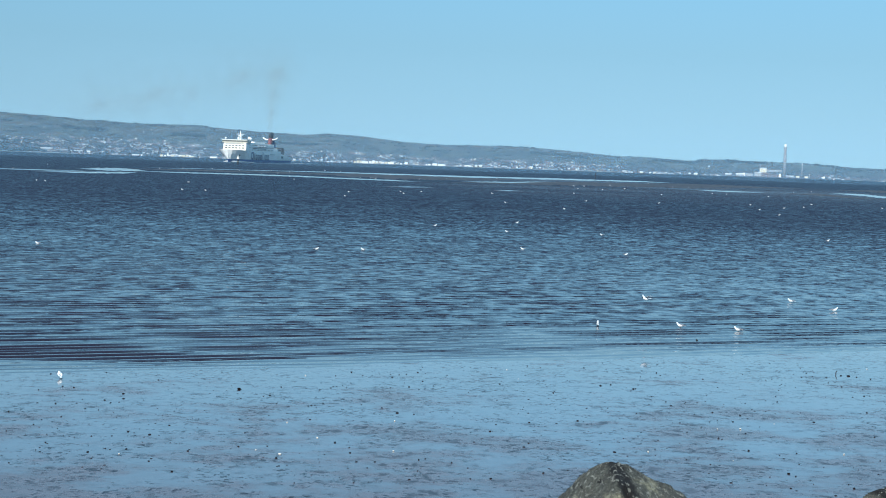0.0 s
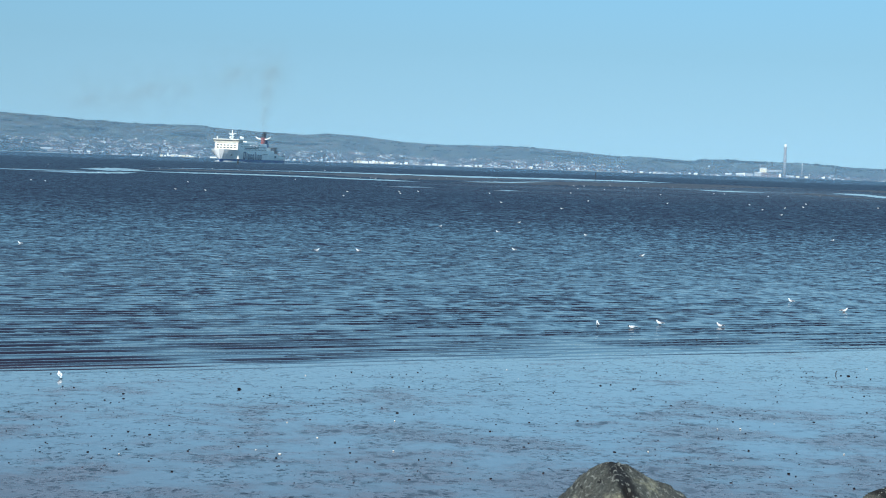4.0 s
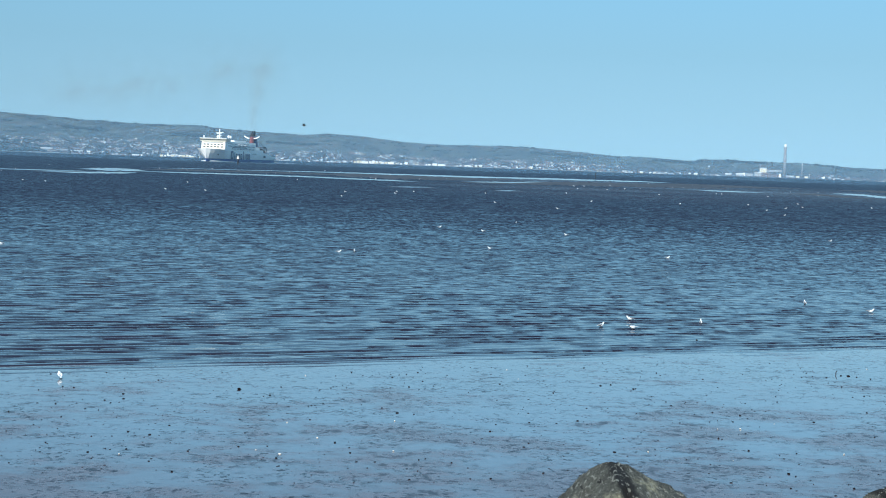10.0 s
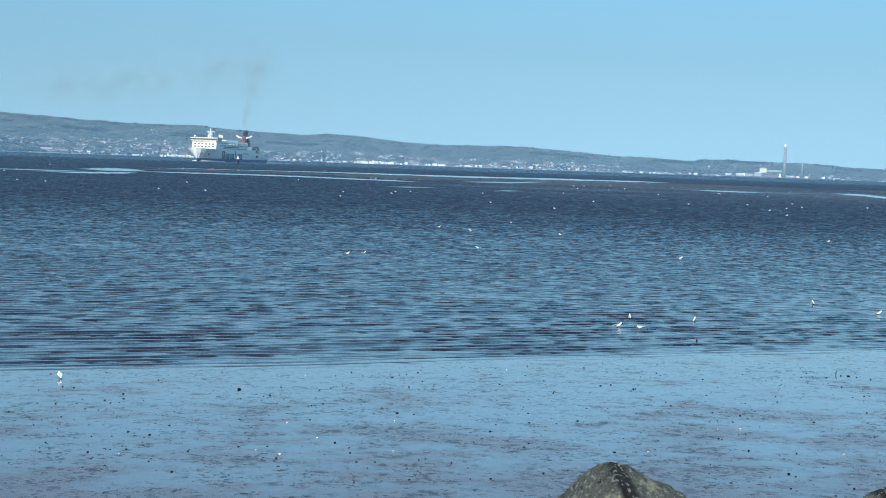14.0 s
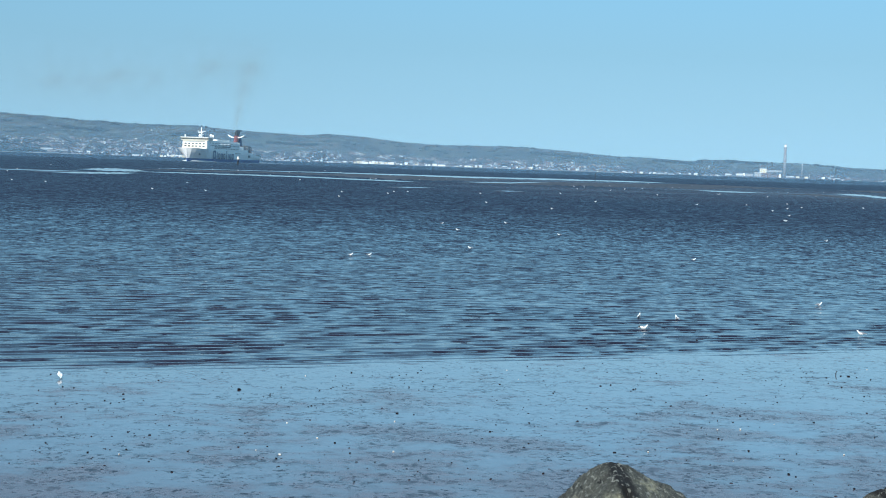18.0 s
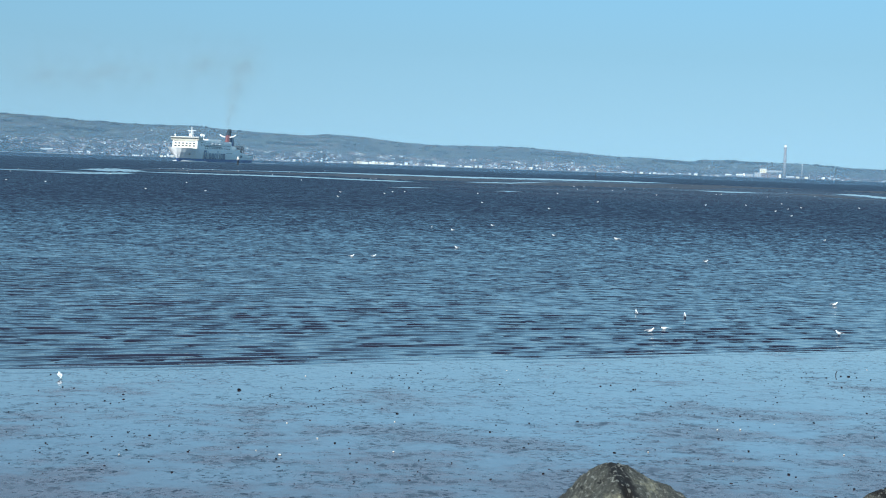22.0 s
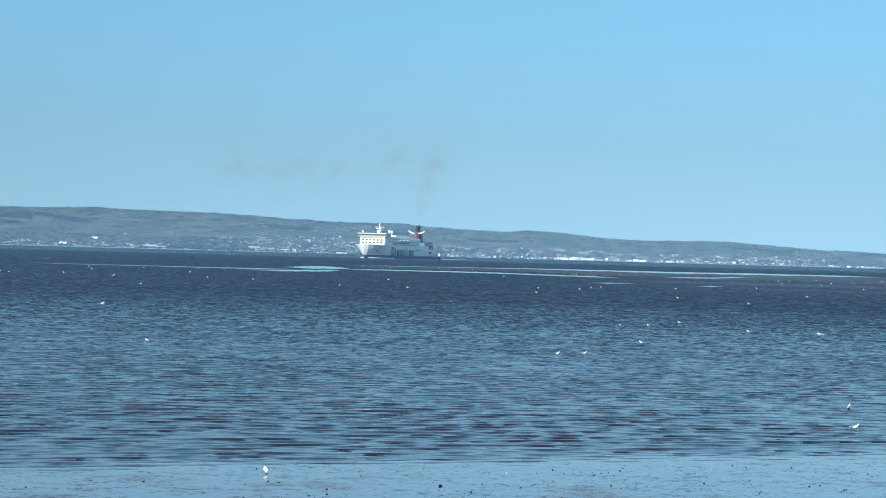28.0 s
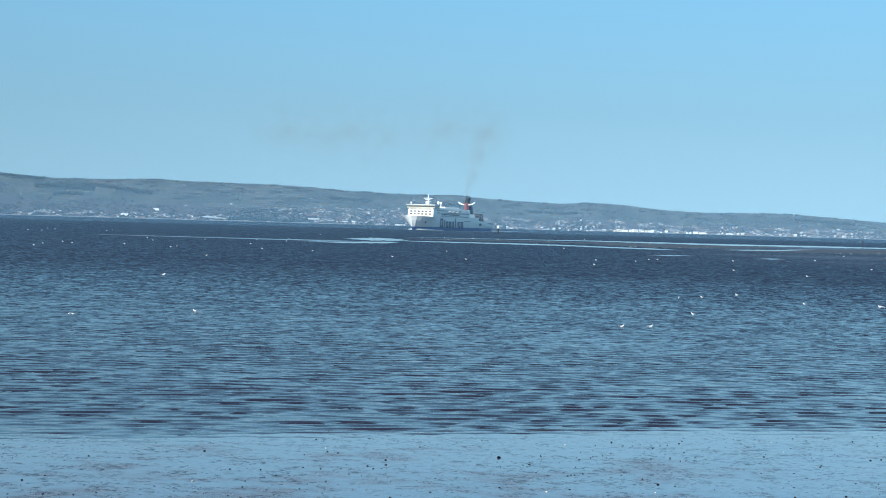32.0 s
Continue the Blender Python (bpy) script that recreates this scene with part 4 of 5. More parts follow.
for start, end, low, high, gap, label in ((-3.2, -1.75, 4.0, 7.0, 1.6, "bright pale house of the seafront terrace"), (-1.7, 0.0, 2.4, 4.2, 9.0, "pale house on the seafront road"),
                                          (0.15, 3.6, 2.2, 4.6, 11.0, "pale seafront house of the town"), (3.7, 9.5, 2.0, 3.4, 16.0, "small pale house by the water"),
                                          (-10.15, -8.95, 3.0, 5.6, 2.0, "white waterfront works building"), (-7.1, -5.75, 2.4, 4.4, 9.0, "white building by the quay"), (-5.6, -3.4, 2.2, 3.6, 13.0, "small pale house by the shore")):
    az = start
    while az < end:
        w = seafront.uniform(4, 9)
        wall = seafront.choice([WALL_WHITE, WALL_CREAM, WALL_GREY, WALL_BRICK, WALL_BRICK] if gap > 4 else [WALL_WHITE, WALL_CREAM, WALL_CREAM, WALL_WHITE])
        shed("seafront_house", az, 4114 + seafront.uniform(0, 10), w, 9, seafront.uniform(low, high), wall, seafront.choice([ROOF_SLATE, ROOF_SLATE, ROOF_PALE]), label, seafront.uniform(1.2, 2.6), glazed=False)
        az += math.degrees((w + seafront.uniform(0.2, 1.0) * gap) / 4118)


# ------------------------------------------------------- houses of the far town
def house_kind(wall, roof, label, w, d, h, ridge_h):
    s = tagged(new("house"), label, "house", "houses of the far shore")
    part("wall", boxed(-w / 2, w / 2, -d / 2, d / 2, -3, h), wall, s)
    part("roof", loft([[(-w / 2 - 0.2, -d / 2 - 0.3, h), (-w / 2 - 0.2, d / 2 + 0.3, h), (-w / 2 - 0.2, 0, h + ridge_h)], [(w / 2 + 0.2, -d / 2 - 0.3, h), (w / 2 + 0.2, d / 2 + 0.3, h), (w / 2 + 0.2, 0, h + ridge_h)]]), roof, s)
    part("chimney", boxed(w * 0.3, w * 0.42, -0.4, 0.4, h + ridge_h * 0.4, h + ridge_h + 1.0), WALL_BRICK, s)
    return s


HOUSE_KINDS = [house_kind(WALL_WHITE, ROOF_SLATE, "white rendered house with a slate roof", 6.0, 5, 3.4, 2.0), house_kind(WALL_CREAM, ROOF_SLATE, "cream house with a slate roof", 7.5, 5, 3.6, 2.2),
               house_kind(WALL_BRICK, ROOF_SLATE, "brick house with a slate roof", 6.5, 5, 3.6, 2.2), house_kind(WALL_WHITE, ROOF_PALE, "white bungalow with a pale roof", 9.0, 5, 2.6, 1.6)]
TOWN = [(-25, -16, 100, 4108, 4215), (-16, -8, 46, 4108, 4330), (-14.5, -8.5, 34, 4200, 4380), (-8, -3.3, 46, 4108, 4320), (-3.3, 0, 30, 4120, 4310), (-1.5, 6.5, 70, 4108, 4300), (1, 5.5, 34, 4170, 4330),
        (6.5, 10, 16, 4108, 4190), (-16, 15, 24, 4330, 4740), (13.4, 16, 8, 4110, 4250), (-25, -16, 10, 4300, 4700)]


def build_town():
    rng = np.random.RandomState(17)
    first = set()
    for h in HOUSE_KINDS:
        h.scale = (0.42, 0.42, 0.42)
    for a0, a1, n, r0, r1 in TOWN:
        for _ in range(int(n * 0.66)):
            az = rng.uniform(a0, a1)
            r = r0 + (r1 - r0) * rng.rand() ** 1.3
            k = rng.choice(4, p=[0.34, 0.18, 0.34, 0.14])
            m = Matrix.Translation(far_point(az, r)) @ Matrix.Rotation(facing(az) + rng.uniform(-0.5, 0.5), 4, "Z")
            if k not in first:
                first.add(k)
                HOUSE_KINDS[k].matrix_basis = m @ Matrix.Diagonal((0.42, 0.42, 0.42, 1))
            else:
                copy_thing(HOUSE_KINDS[k], m)


build_town()


def build_woods():
    """Hedges, copses and shore woods of the far land, and the rest of its roofs."""
    rng = np.random.RandomState(29)
    ico = bmesh.new()
    bmesh.ops.create_icosphere(ico, subdivisions=1, radius=1)
    iv = np.array([v.co[:] for v in ico.verts])
    jf = np.array([[v.index for v in f.verts] for f in ico.faces])
    ico.free()
    verts, faces, n = [], [], 0

    def clump(az, r, w, h, up=0.0):
        nonlocal n
        p = far_point(az, r) + Vector((0, 0, up))
        c = np.array(p)
        q = iv * np.array([w, w, h]) * (0.75 + 0.5 * rng.rand(len(iv), 1)) + c + np.array([0, 0, h * 0.55])
        verts.append(q)
        faces.append(jf + n)
        n += len(iv)

    for _ in range(330):                                            # copses and hedgerows
        az, r = rng.uniform(-27, 17), rng.uniform(4150, 4760)
        da, dr = (rng.uniform(0.1, 0.9), rng.uniform(-8, 8)) if rng.rand() < 0.7 else (rng.uniform(0.05, 0.2), rng.uniform(-60, 60))
        for _ in range(rng.randint(6, 22)):
            u = rng.rand() - 0.5
            s = rng.uniform(0.9, 2.3)
            clump(az + da * u, min(r + dr * u + rng.uniform(-4, 4), 4765), s * 1.3, s)
    for a0, a1, r0, r1, k, depth in ((-22.3, -20.0, 4640, 4500, 260, 14), (-25.6, -23.7, 4740, 4735, 160, 18), (-24.0, -22.0, 4610, 4560, 160, 26), (-23.4, -22.4, 4440, 4450, 90, 12),
                                     (-13.6, -12.2, 4560, 4545, 120, 12), (-9.8, -8.6, 4500, 4520, 90, 14), (-6.4, -4.6, 4480, 4470, 120, 10), (3.2, 5.2, 4560, 4530, 120, 12), (7.6, 9.3, 4620, 4640, 130, 14), (10.2, 11.6, 4690, 4690, 140, 20)):
        for _ in range(k * 2):                                      # larger woods on the slope
            u, s = rng.rand(), rng.uniform(1.5, 3.2)
            clump(a0 + (a1 - a0) * u, min(r0 + (r1 - r0) * u + rng.normal(0, depth), 4765), s * 1.7, s)
    for a0, a1, top in ((-17.3, -15.55, 10.0), (-15.45, -14.2, 6.0)):    # wooded knolls on the shore
        for _ in range(900):
            u = rng.rand()
            dome = top * (1 - abs(2 * u - 1) ** 2.5)
            s = rng.uniform(1.2, 2.6)
            clump(a0 + (a1 - a0) * u, 4110 + 24 * rng.rand(), s * 1.6, s, dome * rng.rand())
    for _ in range(420):                                            # skyline trees
        az = rng.uniform(-27, 17)
        if fractal(np.array(az), np.array(0.0), 3.0, 3, 3) > -0.05:
            s = rng.uniform(0.8, 2.0)
            clump(az, 4755 + rng.uniform(-15, 5), s * 1.5, s)
    for a0, a1, k, top in ((-16.8, -15.4, 150, 4.5), (-15.3, -14.3, 110, 3.6), (-8.0, -4.0, 300, 3.0), (-26, -16.8, 620, 3.2), (-3.5, 6.5, 480, 2.4), (6.5, 10.0, 200, 2.6), (-14.3, -8.0, 440, 2.6), (13.5, 16.5, 120, 2.4)):
        for _ in range(int(k * 1.6)):
            s = rng.uniform(0.35, 0.7) * top
            clump(rng.uniform(a0, a1), 4112 + 170 * rng.rand() ** 1.3, s * 1.9, s)
    me = bpy.data.meshes.new("far_woodland")
    me.from_pydata(np.concatenate(verts).tolist(), [], np.concatenate(faces).tolist())
    me.materials.append(LEAF)
    return tagged(new("far_woodland", me), "dark woods, hedges and copses on the far hillside", "woodland", kind="stuff")


build_woods()


def build_far_roofs():
    """Uncounted small pale walls and roofs of the streets behind."""
    rng = np.random.RandomState(31)
    base = np.array([(-1, -1, -1), (1, -1, -1), (1, 1, -1), (-1, 1, -1), (-1, -1, 0.4), (1, -1, 0.4), (1, 1, 0.4), (-1, 1, 0.4), (-1, 0, 1), (1, 0, 1)], float)
    fs = [(0, 1, 5, 4), (2, 3, 7, 6), (1, 2, 6, 9, 5), (3, 0, 4, 8, 7), (4, 5, 9, 8), (6, 7, 8, 9)]
    for mat, label, count in ((TOWN_PALE, "rows of small white houses of the far town", 2600), (WALL_GREY, "rows of small grey houses of the far town", 3200), (WALL_BRICK, "rows of small brick houses of the far town", 6400)):
        verts, faces = [], []
        for _ in range(count):
            a0, a1, _, r0, r1 = TOWN[rng.choice(len(TOWN), p=[0.19, 0.14, 0.11, 0.14, 0.08, 0.18, 0.08, 0.03, 0.02, 0.02, 0.01])]
            az, r = rng.uniform(a0, a1), r0 + 16 * math.floor(rng.rand() ** 1.25 * (r1 - r0) / 16) + rng.uniform(0, 6)
            if fractal(np.array(az * 72.0), np.array(r * 1.5), 70.0, 9, 2) < rng.uniform(-0.1, 0.5):
                continue
            s = (0.45 + 1.3 * rng.rand() ** 2.2) * (1.0 if mat is TOWN_PALE else 1.3)
            q = base * np.array([s * rng.uniform(0.8, 1.8), s, s * 0.9]) + np.array(far_point(az, r)) + np.array([0, 0, s * 0.8])
            faces += [tuple(i + len(verts) for i in f) for f in fs]
            verts += q.tolist()
        me = bpy.data.meshes.new("far_houses")
        me.from_pydata(verts, [], faces)
        me.materials.append(mat)
        tagged(new("far_houses", me), label, "houses", kind="stuff")


build_far_roofs()


def build_far_wall():
    """Pale shingle and sea wall under the far town."""
    a = np.radians(np.concatenate([np.arange(-26.0, -13.0, 0.1), np.arange(-3.2, 6.5, 0.1)]))
    tall = 1.3 + 0.8 * fractal(a * 4100, a * 0, 90.0, 12, 3)
    for lo, hi in ((0, 130), (130, len(a))):
        u = np.array([0.0, 0.35, 1.0, 1.0])[:, None]
        r = 4072 + 14 * u + 0 * a[lo:hi]
        z = np.array([0.0, 0.5, 1.0, 0.9])[:, None] * np.clip(tall[lo:hi], 0.2, 3) - 0.2
        ob = grid_mesh("far_shingle", np.stack([r * np.sin(a[lo:hi]), r * np.cos(a[lo:hi]), z], -1).reshape(-1, 3), 4, hi - lo, SHINGLE)
        tagged(ob, "pale shingle and sea wall under the far town", "shore", kind="structure")


build_far_wall()


# ======================================================= near shore: boulders, stones, shells
def boulder(name, seed, size, loc, label, turn=0.0):
    """An angular, split block of stone."""
    bm = bmesh.new()
    bmesh.ops.create_icosphere(bm, subdivisions=6, radius=1)
    crack = lambda p: abs(p.x - 0.06 - 0.30 * (0.62 - p.z) + 0.05 * math.sin(9 * p.z))
    planes = [(Vector((-0.66, -0.22, 0.72)).normalized(), 0.82), (Vector((0.44, -0.28, 0.85)).normalized(), 0.785), (Vector((0.05, -0.80, 0.60)).normalized(), 0.84), (Vector((0.10, 0.62, 0.76)).normalized(), 0.80),
              (Vector((0.86, -0.3, 0.40)).normalized(), 0.88), (Vector((-0.88, -0.25, 0.38)).normalized(), 0.88)]
    for v in bm.verts:
        p = v.co.copy()
        for nrm, d in planes:
            over = p.dot(nrm) - d
            if over > 0:
                p -= nrm * over * 0.93
        p += p.normalized() * (0.036 * noise.fractal(p * 2.6 + Vector((seed, 0, 0)), 1.0, 2.0, 4) + 0.016 * noise.noise(p * 11) + 0.010 * noise.noise(p * 27))
        if p.y < 0.3 and p.z < 0.84 and crack(p) < 0.05:
            p *= 1 - 0.15 * (1 - crack(p) / 0.05)
        v.co = Vector((p.x * size[0], p.y * size[1], p.z * size[2]))
    ob = link(name, bm, ROCK, smooth=True)
    ob.location = loc
    ob.rotation_euler = (0, 0, turn)
    return tagged(ob, label, "rock", "boulders of the sea wall")


boulder("boulder", 3, (0.53, 0.52, 0.64), (1.155, 9.2, 2.632), "angular grey boulder with pale lichen on the sea wall")
boulder("boulder", 8, (0.55, 0.5, 0.7), (2.71, 9.1, 2.52), "brown-grey boulder low on the sea wall", 0.8)


def stone_mesh(seed, sub=1):
    bm = bmesh.new()
    bmesh.ops.create_icosphere(bm, subdivisions=sub, radius=1)
    for v in bm.verts:
        v.co *= 1 + 0.35 * noise.noise(v.co * 1.3 + Vector((seed * 3.1, 0, 0)))
        v.co.z *= 0.55
    me = bpy.data.meshes.new("stone")
    bm.to_mesh(me)
    bm.free()
    me.polygons.foreach_set("use_smooth", [True] * len(me.polygons))
    return me


def build_stones():
    """Worm casts, weeds and stones strewn over the mud: the larger ones singly, the rest as one."""
    rng = np.random.RandomState(41)
    dark = [stone_mesh(i) for i in range(4)]
    for me in dark:
        me.materials.append(STONE_DARK)
    pale = stone_mesh(9)
    pale.materials.append(SHELL)
    singles = [(-4.18, 33.3, 0.045), (5.92, 45.8, 0.035), (10.3, 39.0, 0.03)]
    for _ in range(230):
        y = rng.uniform(23.5, 41)
        singles.append((rng.uniform(-0.47, 0.32) * y, y, rng.uniform(0.009, 0.024)))
    for k, (x, y, s) in enumerate(singles):
        if k > 2 and seaward(x, y) > -1.0:
            continue
        white = k > 2 and rng.rand() < 0.10
        ob = new("shell" if white else "stone", pale if white else dark[k % 4])
        ob.location = (x, y, float(ground_z(x, y)) + s * 0.35)
        ob.rotation_euler = (0, 0, rng.uniform(0, 6))
        ob.scale = (s * rng.uniform(0.9, 1.6), s, s)
        tagged(ob, "small white shell on wet mud" if white else "small dark stone on wet mud", "shell" if white else "stone", "shells on the mud" if white else "stones on the mud")
    verts, faces, n = [], [], 0
    base = np.array([v.co[:] for v in dark[0].vertices])
    tri = np.array([p.vertices[:] for p in dark[0].polygons])
    for _ in range(2200):
        y = rng.uniform(23, 42)
        x = rng.uniform(-0.5, 0.34) * y
        if seaward(x, y) > -1.2 or fractal(np.array(x), np.array(y), 9.0, 6, 3) < -0.35 + 0.5 * rng.rand():
            continue
        s = 0.004 + 0.009 * rng.rand() ** 2
        verts.append(base * np.array([s * rng.uniform(1, 2.4), s, s]) + np.array([x, y, ground_z(x, y) + s * 0.3]))
        faces.append(tri + n)
        n += len(base)
    me = bpy.data.meshes.new("mud_casts")
    me.from_pydata(np.concatenate(verts).tolist(), [], np.concatenate(faces).tolist())
    me.materials.append(STONE_DARK)
    tagged(new("mud_casts", me), "strewn worm casts, weed and grit on wet mud", "grit", kind="stuff")


build_stones()


def build_stick():
    s = tagged(new("driftwood_stick"), "thin dark stick standing in wet mud", "stick")
    bm = bmesh.new()
    for a, b in zip(((0, 0, -0.05), (-0.015, 0, 0.035), (-0.005, 0, 0.07)), ((-0.015, 0, 0.035), (-0.005, 0, 0.07), (0.02, 0, 0.105))):
        rod(bm, a, b, 0.012, 0.010, 6)
    part("stem", bm, BLACK, s)
    s.location = (10.06, 39.25, float(ground_z(10.06, 39.25)))


build_stick()


def build_stump():
    s = tagged(new("timber_stump"), "short black timber stump standing in the shallows", "stump")
    bm = bmesh.new()
    bmesh.ops.create_cone(bm, cap_ends=True, segments=9, radius1=0.034, radius2=0.026, depth=0.11)
    for v in bm.verts:
        v.co += Vector((0.012 * noise.noise(v.co * 30), 0.012 * noise.noise(v.co * 27 + Vector((4, 0, 0))), 0.05 * noise.noise(v.co * 19) if v.co.z > 0 else 0))
    part("stake", bm, BLACK, s)
    s.location = (7.79, 46.9, -0.03)


build_stump()


# ======================================================= gulls
def wing_mesh(side):
    """A gull's spread wing in the space of its shoulder."""
    rings = []
    for k in range(7):
        u = k / 6
        y = side * u * 0.44
        chord = 0.115 * (1 - u) ** 0.6 * (1 - 0.2 * u) + 0.014
        sweep = 0.05 * math.sin(u * 2.6) - 0.13 * u ** 2
        z = 0.055 * math.sin(u * 2.2) - 0.01 * u
        rings.append([(sweep + chord * 0.45, y, z), (sweep, y, z + 0.012 * (1 - u) + 0.003), (sweep - chord, y, z - 0.004), (sweep, y, z - 0.004)])
    bm = loft(rings)
    return bm


def build_gull(kind, label, hooded=False, wings="folded", plumage=PLUMAGE):
    """A small gull, x forward, origin on the surface under it. kind: stands, swims or flies."""
    g = tagged(new("gull"), label, "gull", "gulls on the shore")
    lift = {"stands": 0.17, "swims": 0.045, "flies": 0.0}[kind]
    tilt = radians({"stands": -7, "swims": -3, "flies": 0}[kind])
    rot = Matrix.Rotation(tilt, 4, "Y")
    prof = [(-0.17, 0.012, 0.020), (-0.12, 0.038, 0.012), (-0.05, 0.070, 0.0), (0.03, 0.078, -0.004), (0.09, 0.066, 0.004), (0.13, 0.040, 0.022), (0.155, 0.024, 0.034)]
    rings = []
    for x, r, z in prof:
        rings.append([rot @ Vector((x, math.cos(i * math.tau / 12) * r, z + math.sin(i * math.tau / 12) * r * 0.92)) + Vector((0, 0, lift)) for i in range(12)])
    part("body", loft(rings), plumage, g, smooth=True)
    neck = rot @ Vector((0.135, 0, 0.05)) + Vector((0, 0, lift))
    head_c = neck + (Vector((0.035, 0, 0.046)) if kind != "flies" else Vector((0.05, 0, 0.0)))
    part("neck", rodded(neck - Vector((0.04, 0, 0.04)), head_c, 0.046, 0.032, 10), plumage, g, smooth=True)
    head = part("head", balled(head_c, (0.040, 0.034, 0.034)), DARK_FEATHER if hooded else plumage, g, "dark brown hood" if hooded else "", smooth=True)
    part("beak", rodded(head_c + Vector((0.033, 0, -0.004)), head_c + Vector((0.083, 0, -0.012)), 0.010, 0.002, 8), BEAK_RED, head)
    tail = [rot @ Vector(p) + Vector((0, 0, lift)) for p in ((-0.15, -0.02, 0.018), (-0.15, 0.02, 0.018), (-0.24, 0.045, 0.012), (-0.24, -0.045, 0.012))]
    bm = loft([[p + Vector((0, 0, 0.006)) for p in tail], [p - Vector((0, 0, 0.006)) for p in tail]])
    part("tail", bm, plumage, g)
    for side in (-1, 1):
        if wings == "folded":
            rs = []
            for x, r, z in ((0.09, 0.012, 0.03), (0.03, 0.040, 0.022), (-0.06, 0.046, 0.022), (-0.15, 0.026, 0.030), (-0.25, 0.006, 0.036)):
                rs.append([rot @ Vector((x, side * (0.042 - 0.05 * max(0, -x - 0.05)) + math.cos(i * math.tau / 8) * r * 0.55, z + math.sin(i * math.tau / 8) * r)) + Vector((0, 0, lift)) for i in range(8)])
            wing = part("wing", loft(rs), GREY_WING, g, "folded grey wing", smooth=True)
            tip = rot @ Vector((-0.24, side * 0.03, 0.036)) + Vector((0, 0, lift))
            part("wing_tip", balled(tip, (0.045, 0.008, 0.010), 1), DARK_FEATHER, wing)
        else:
            wing = part("wing", wing_mesh(side), plumage, g, "long spread wing", smooth=True)
            wing.location = (0.04, side * 0.03, lift + 0.035)
            part("wing_tip", balled((-0.10, side * 0.43, 0.0), (0.045, 0.03, 0.006), 1), DARK_FEATHER, wing)
        if kind == "stands":
            leg = part("leg", rodded((0.0, side * 0.026, lift - 0.05), (0.005, side * 0.026, 0.0), 0.006, 0.005, 6), BEAK_RED, g)
            part("foot", loft([[(0.0, side * 0.026 - 0.008, 0.0), (0.0, side * 0.026 + 0.008, 0.0), (0.05, side * 0.026 + 0.022, 0.0), (0.05, side * 0.026 - 0.022, 0.0)],
                               [(0.0, side * 0.026 - 0.008, 0.006), (0.0, side * 0.026 + 0.008, 0.006), (0.05, side * 0.026 + 0.022, 0.003), (0.05, side * 0.026 - 0.022, 0.003)]]), BEAK_RED, leg)
    return g


WADER = build_gull("stands", "white gull with grey wings wading in shallow water")
HOODED = build_gull("stands", "dark-hooded white gull standing on wet mud", True)
SWIMMER = build_gull("swims", "white gull floating on the rippled sea")
FLIER = build_gull("flies", "dark-hooded white gull with long grey-white wings", True, wings="spread")


def wading(rows, away=(0, 0)):
    """Keys for a bird on the water: it faces the way it goes, or out to sea for a while."""
    out = []
    turn = 180.0
    for k, (t, x, y) in enumerate(rows):
        j = min(k + 1, len(rows) - 1)
        dx = rows[j][1] - x
        if abs(dx) > 0.15:
            turn = 180 - 25 * math.sin(k * 1.7) if dx < 0 else -10 + 25 * math.sin(k * 1.3)
        if away[0] <= t < away[1]:
            turn = 85 + 22 * math.sin(k * 2.1)
        if out:
            while turn - out[-1][3] > 80:
                turn -= 40
            while turn - out[-1][3] < -80:
                turn += 40
        out.append((t, x, y, turn))
    return out


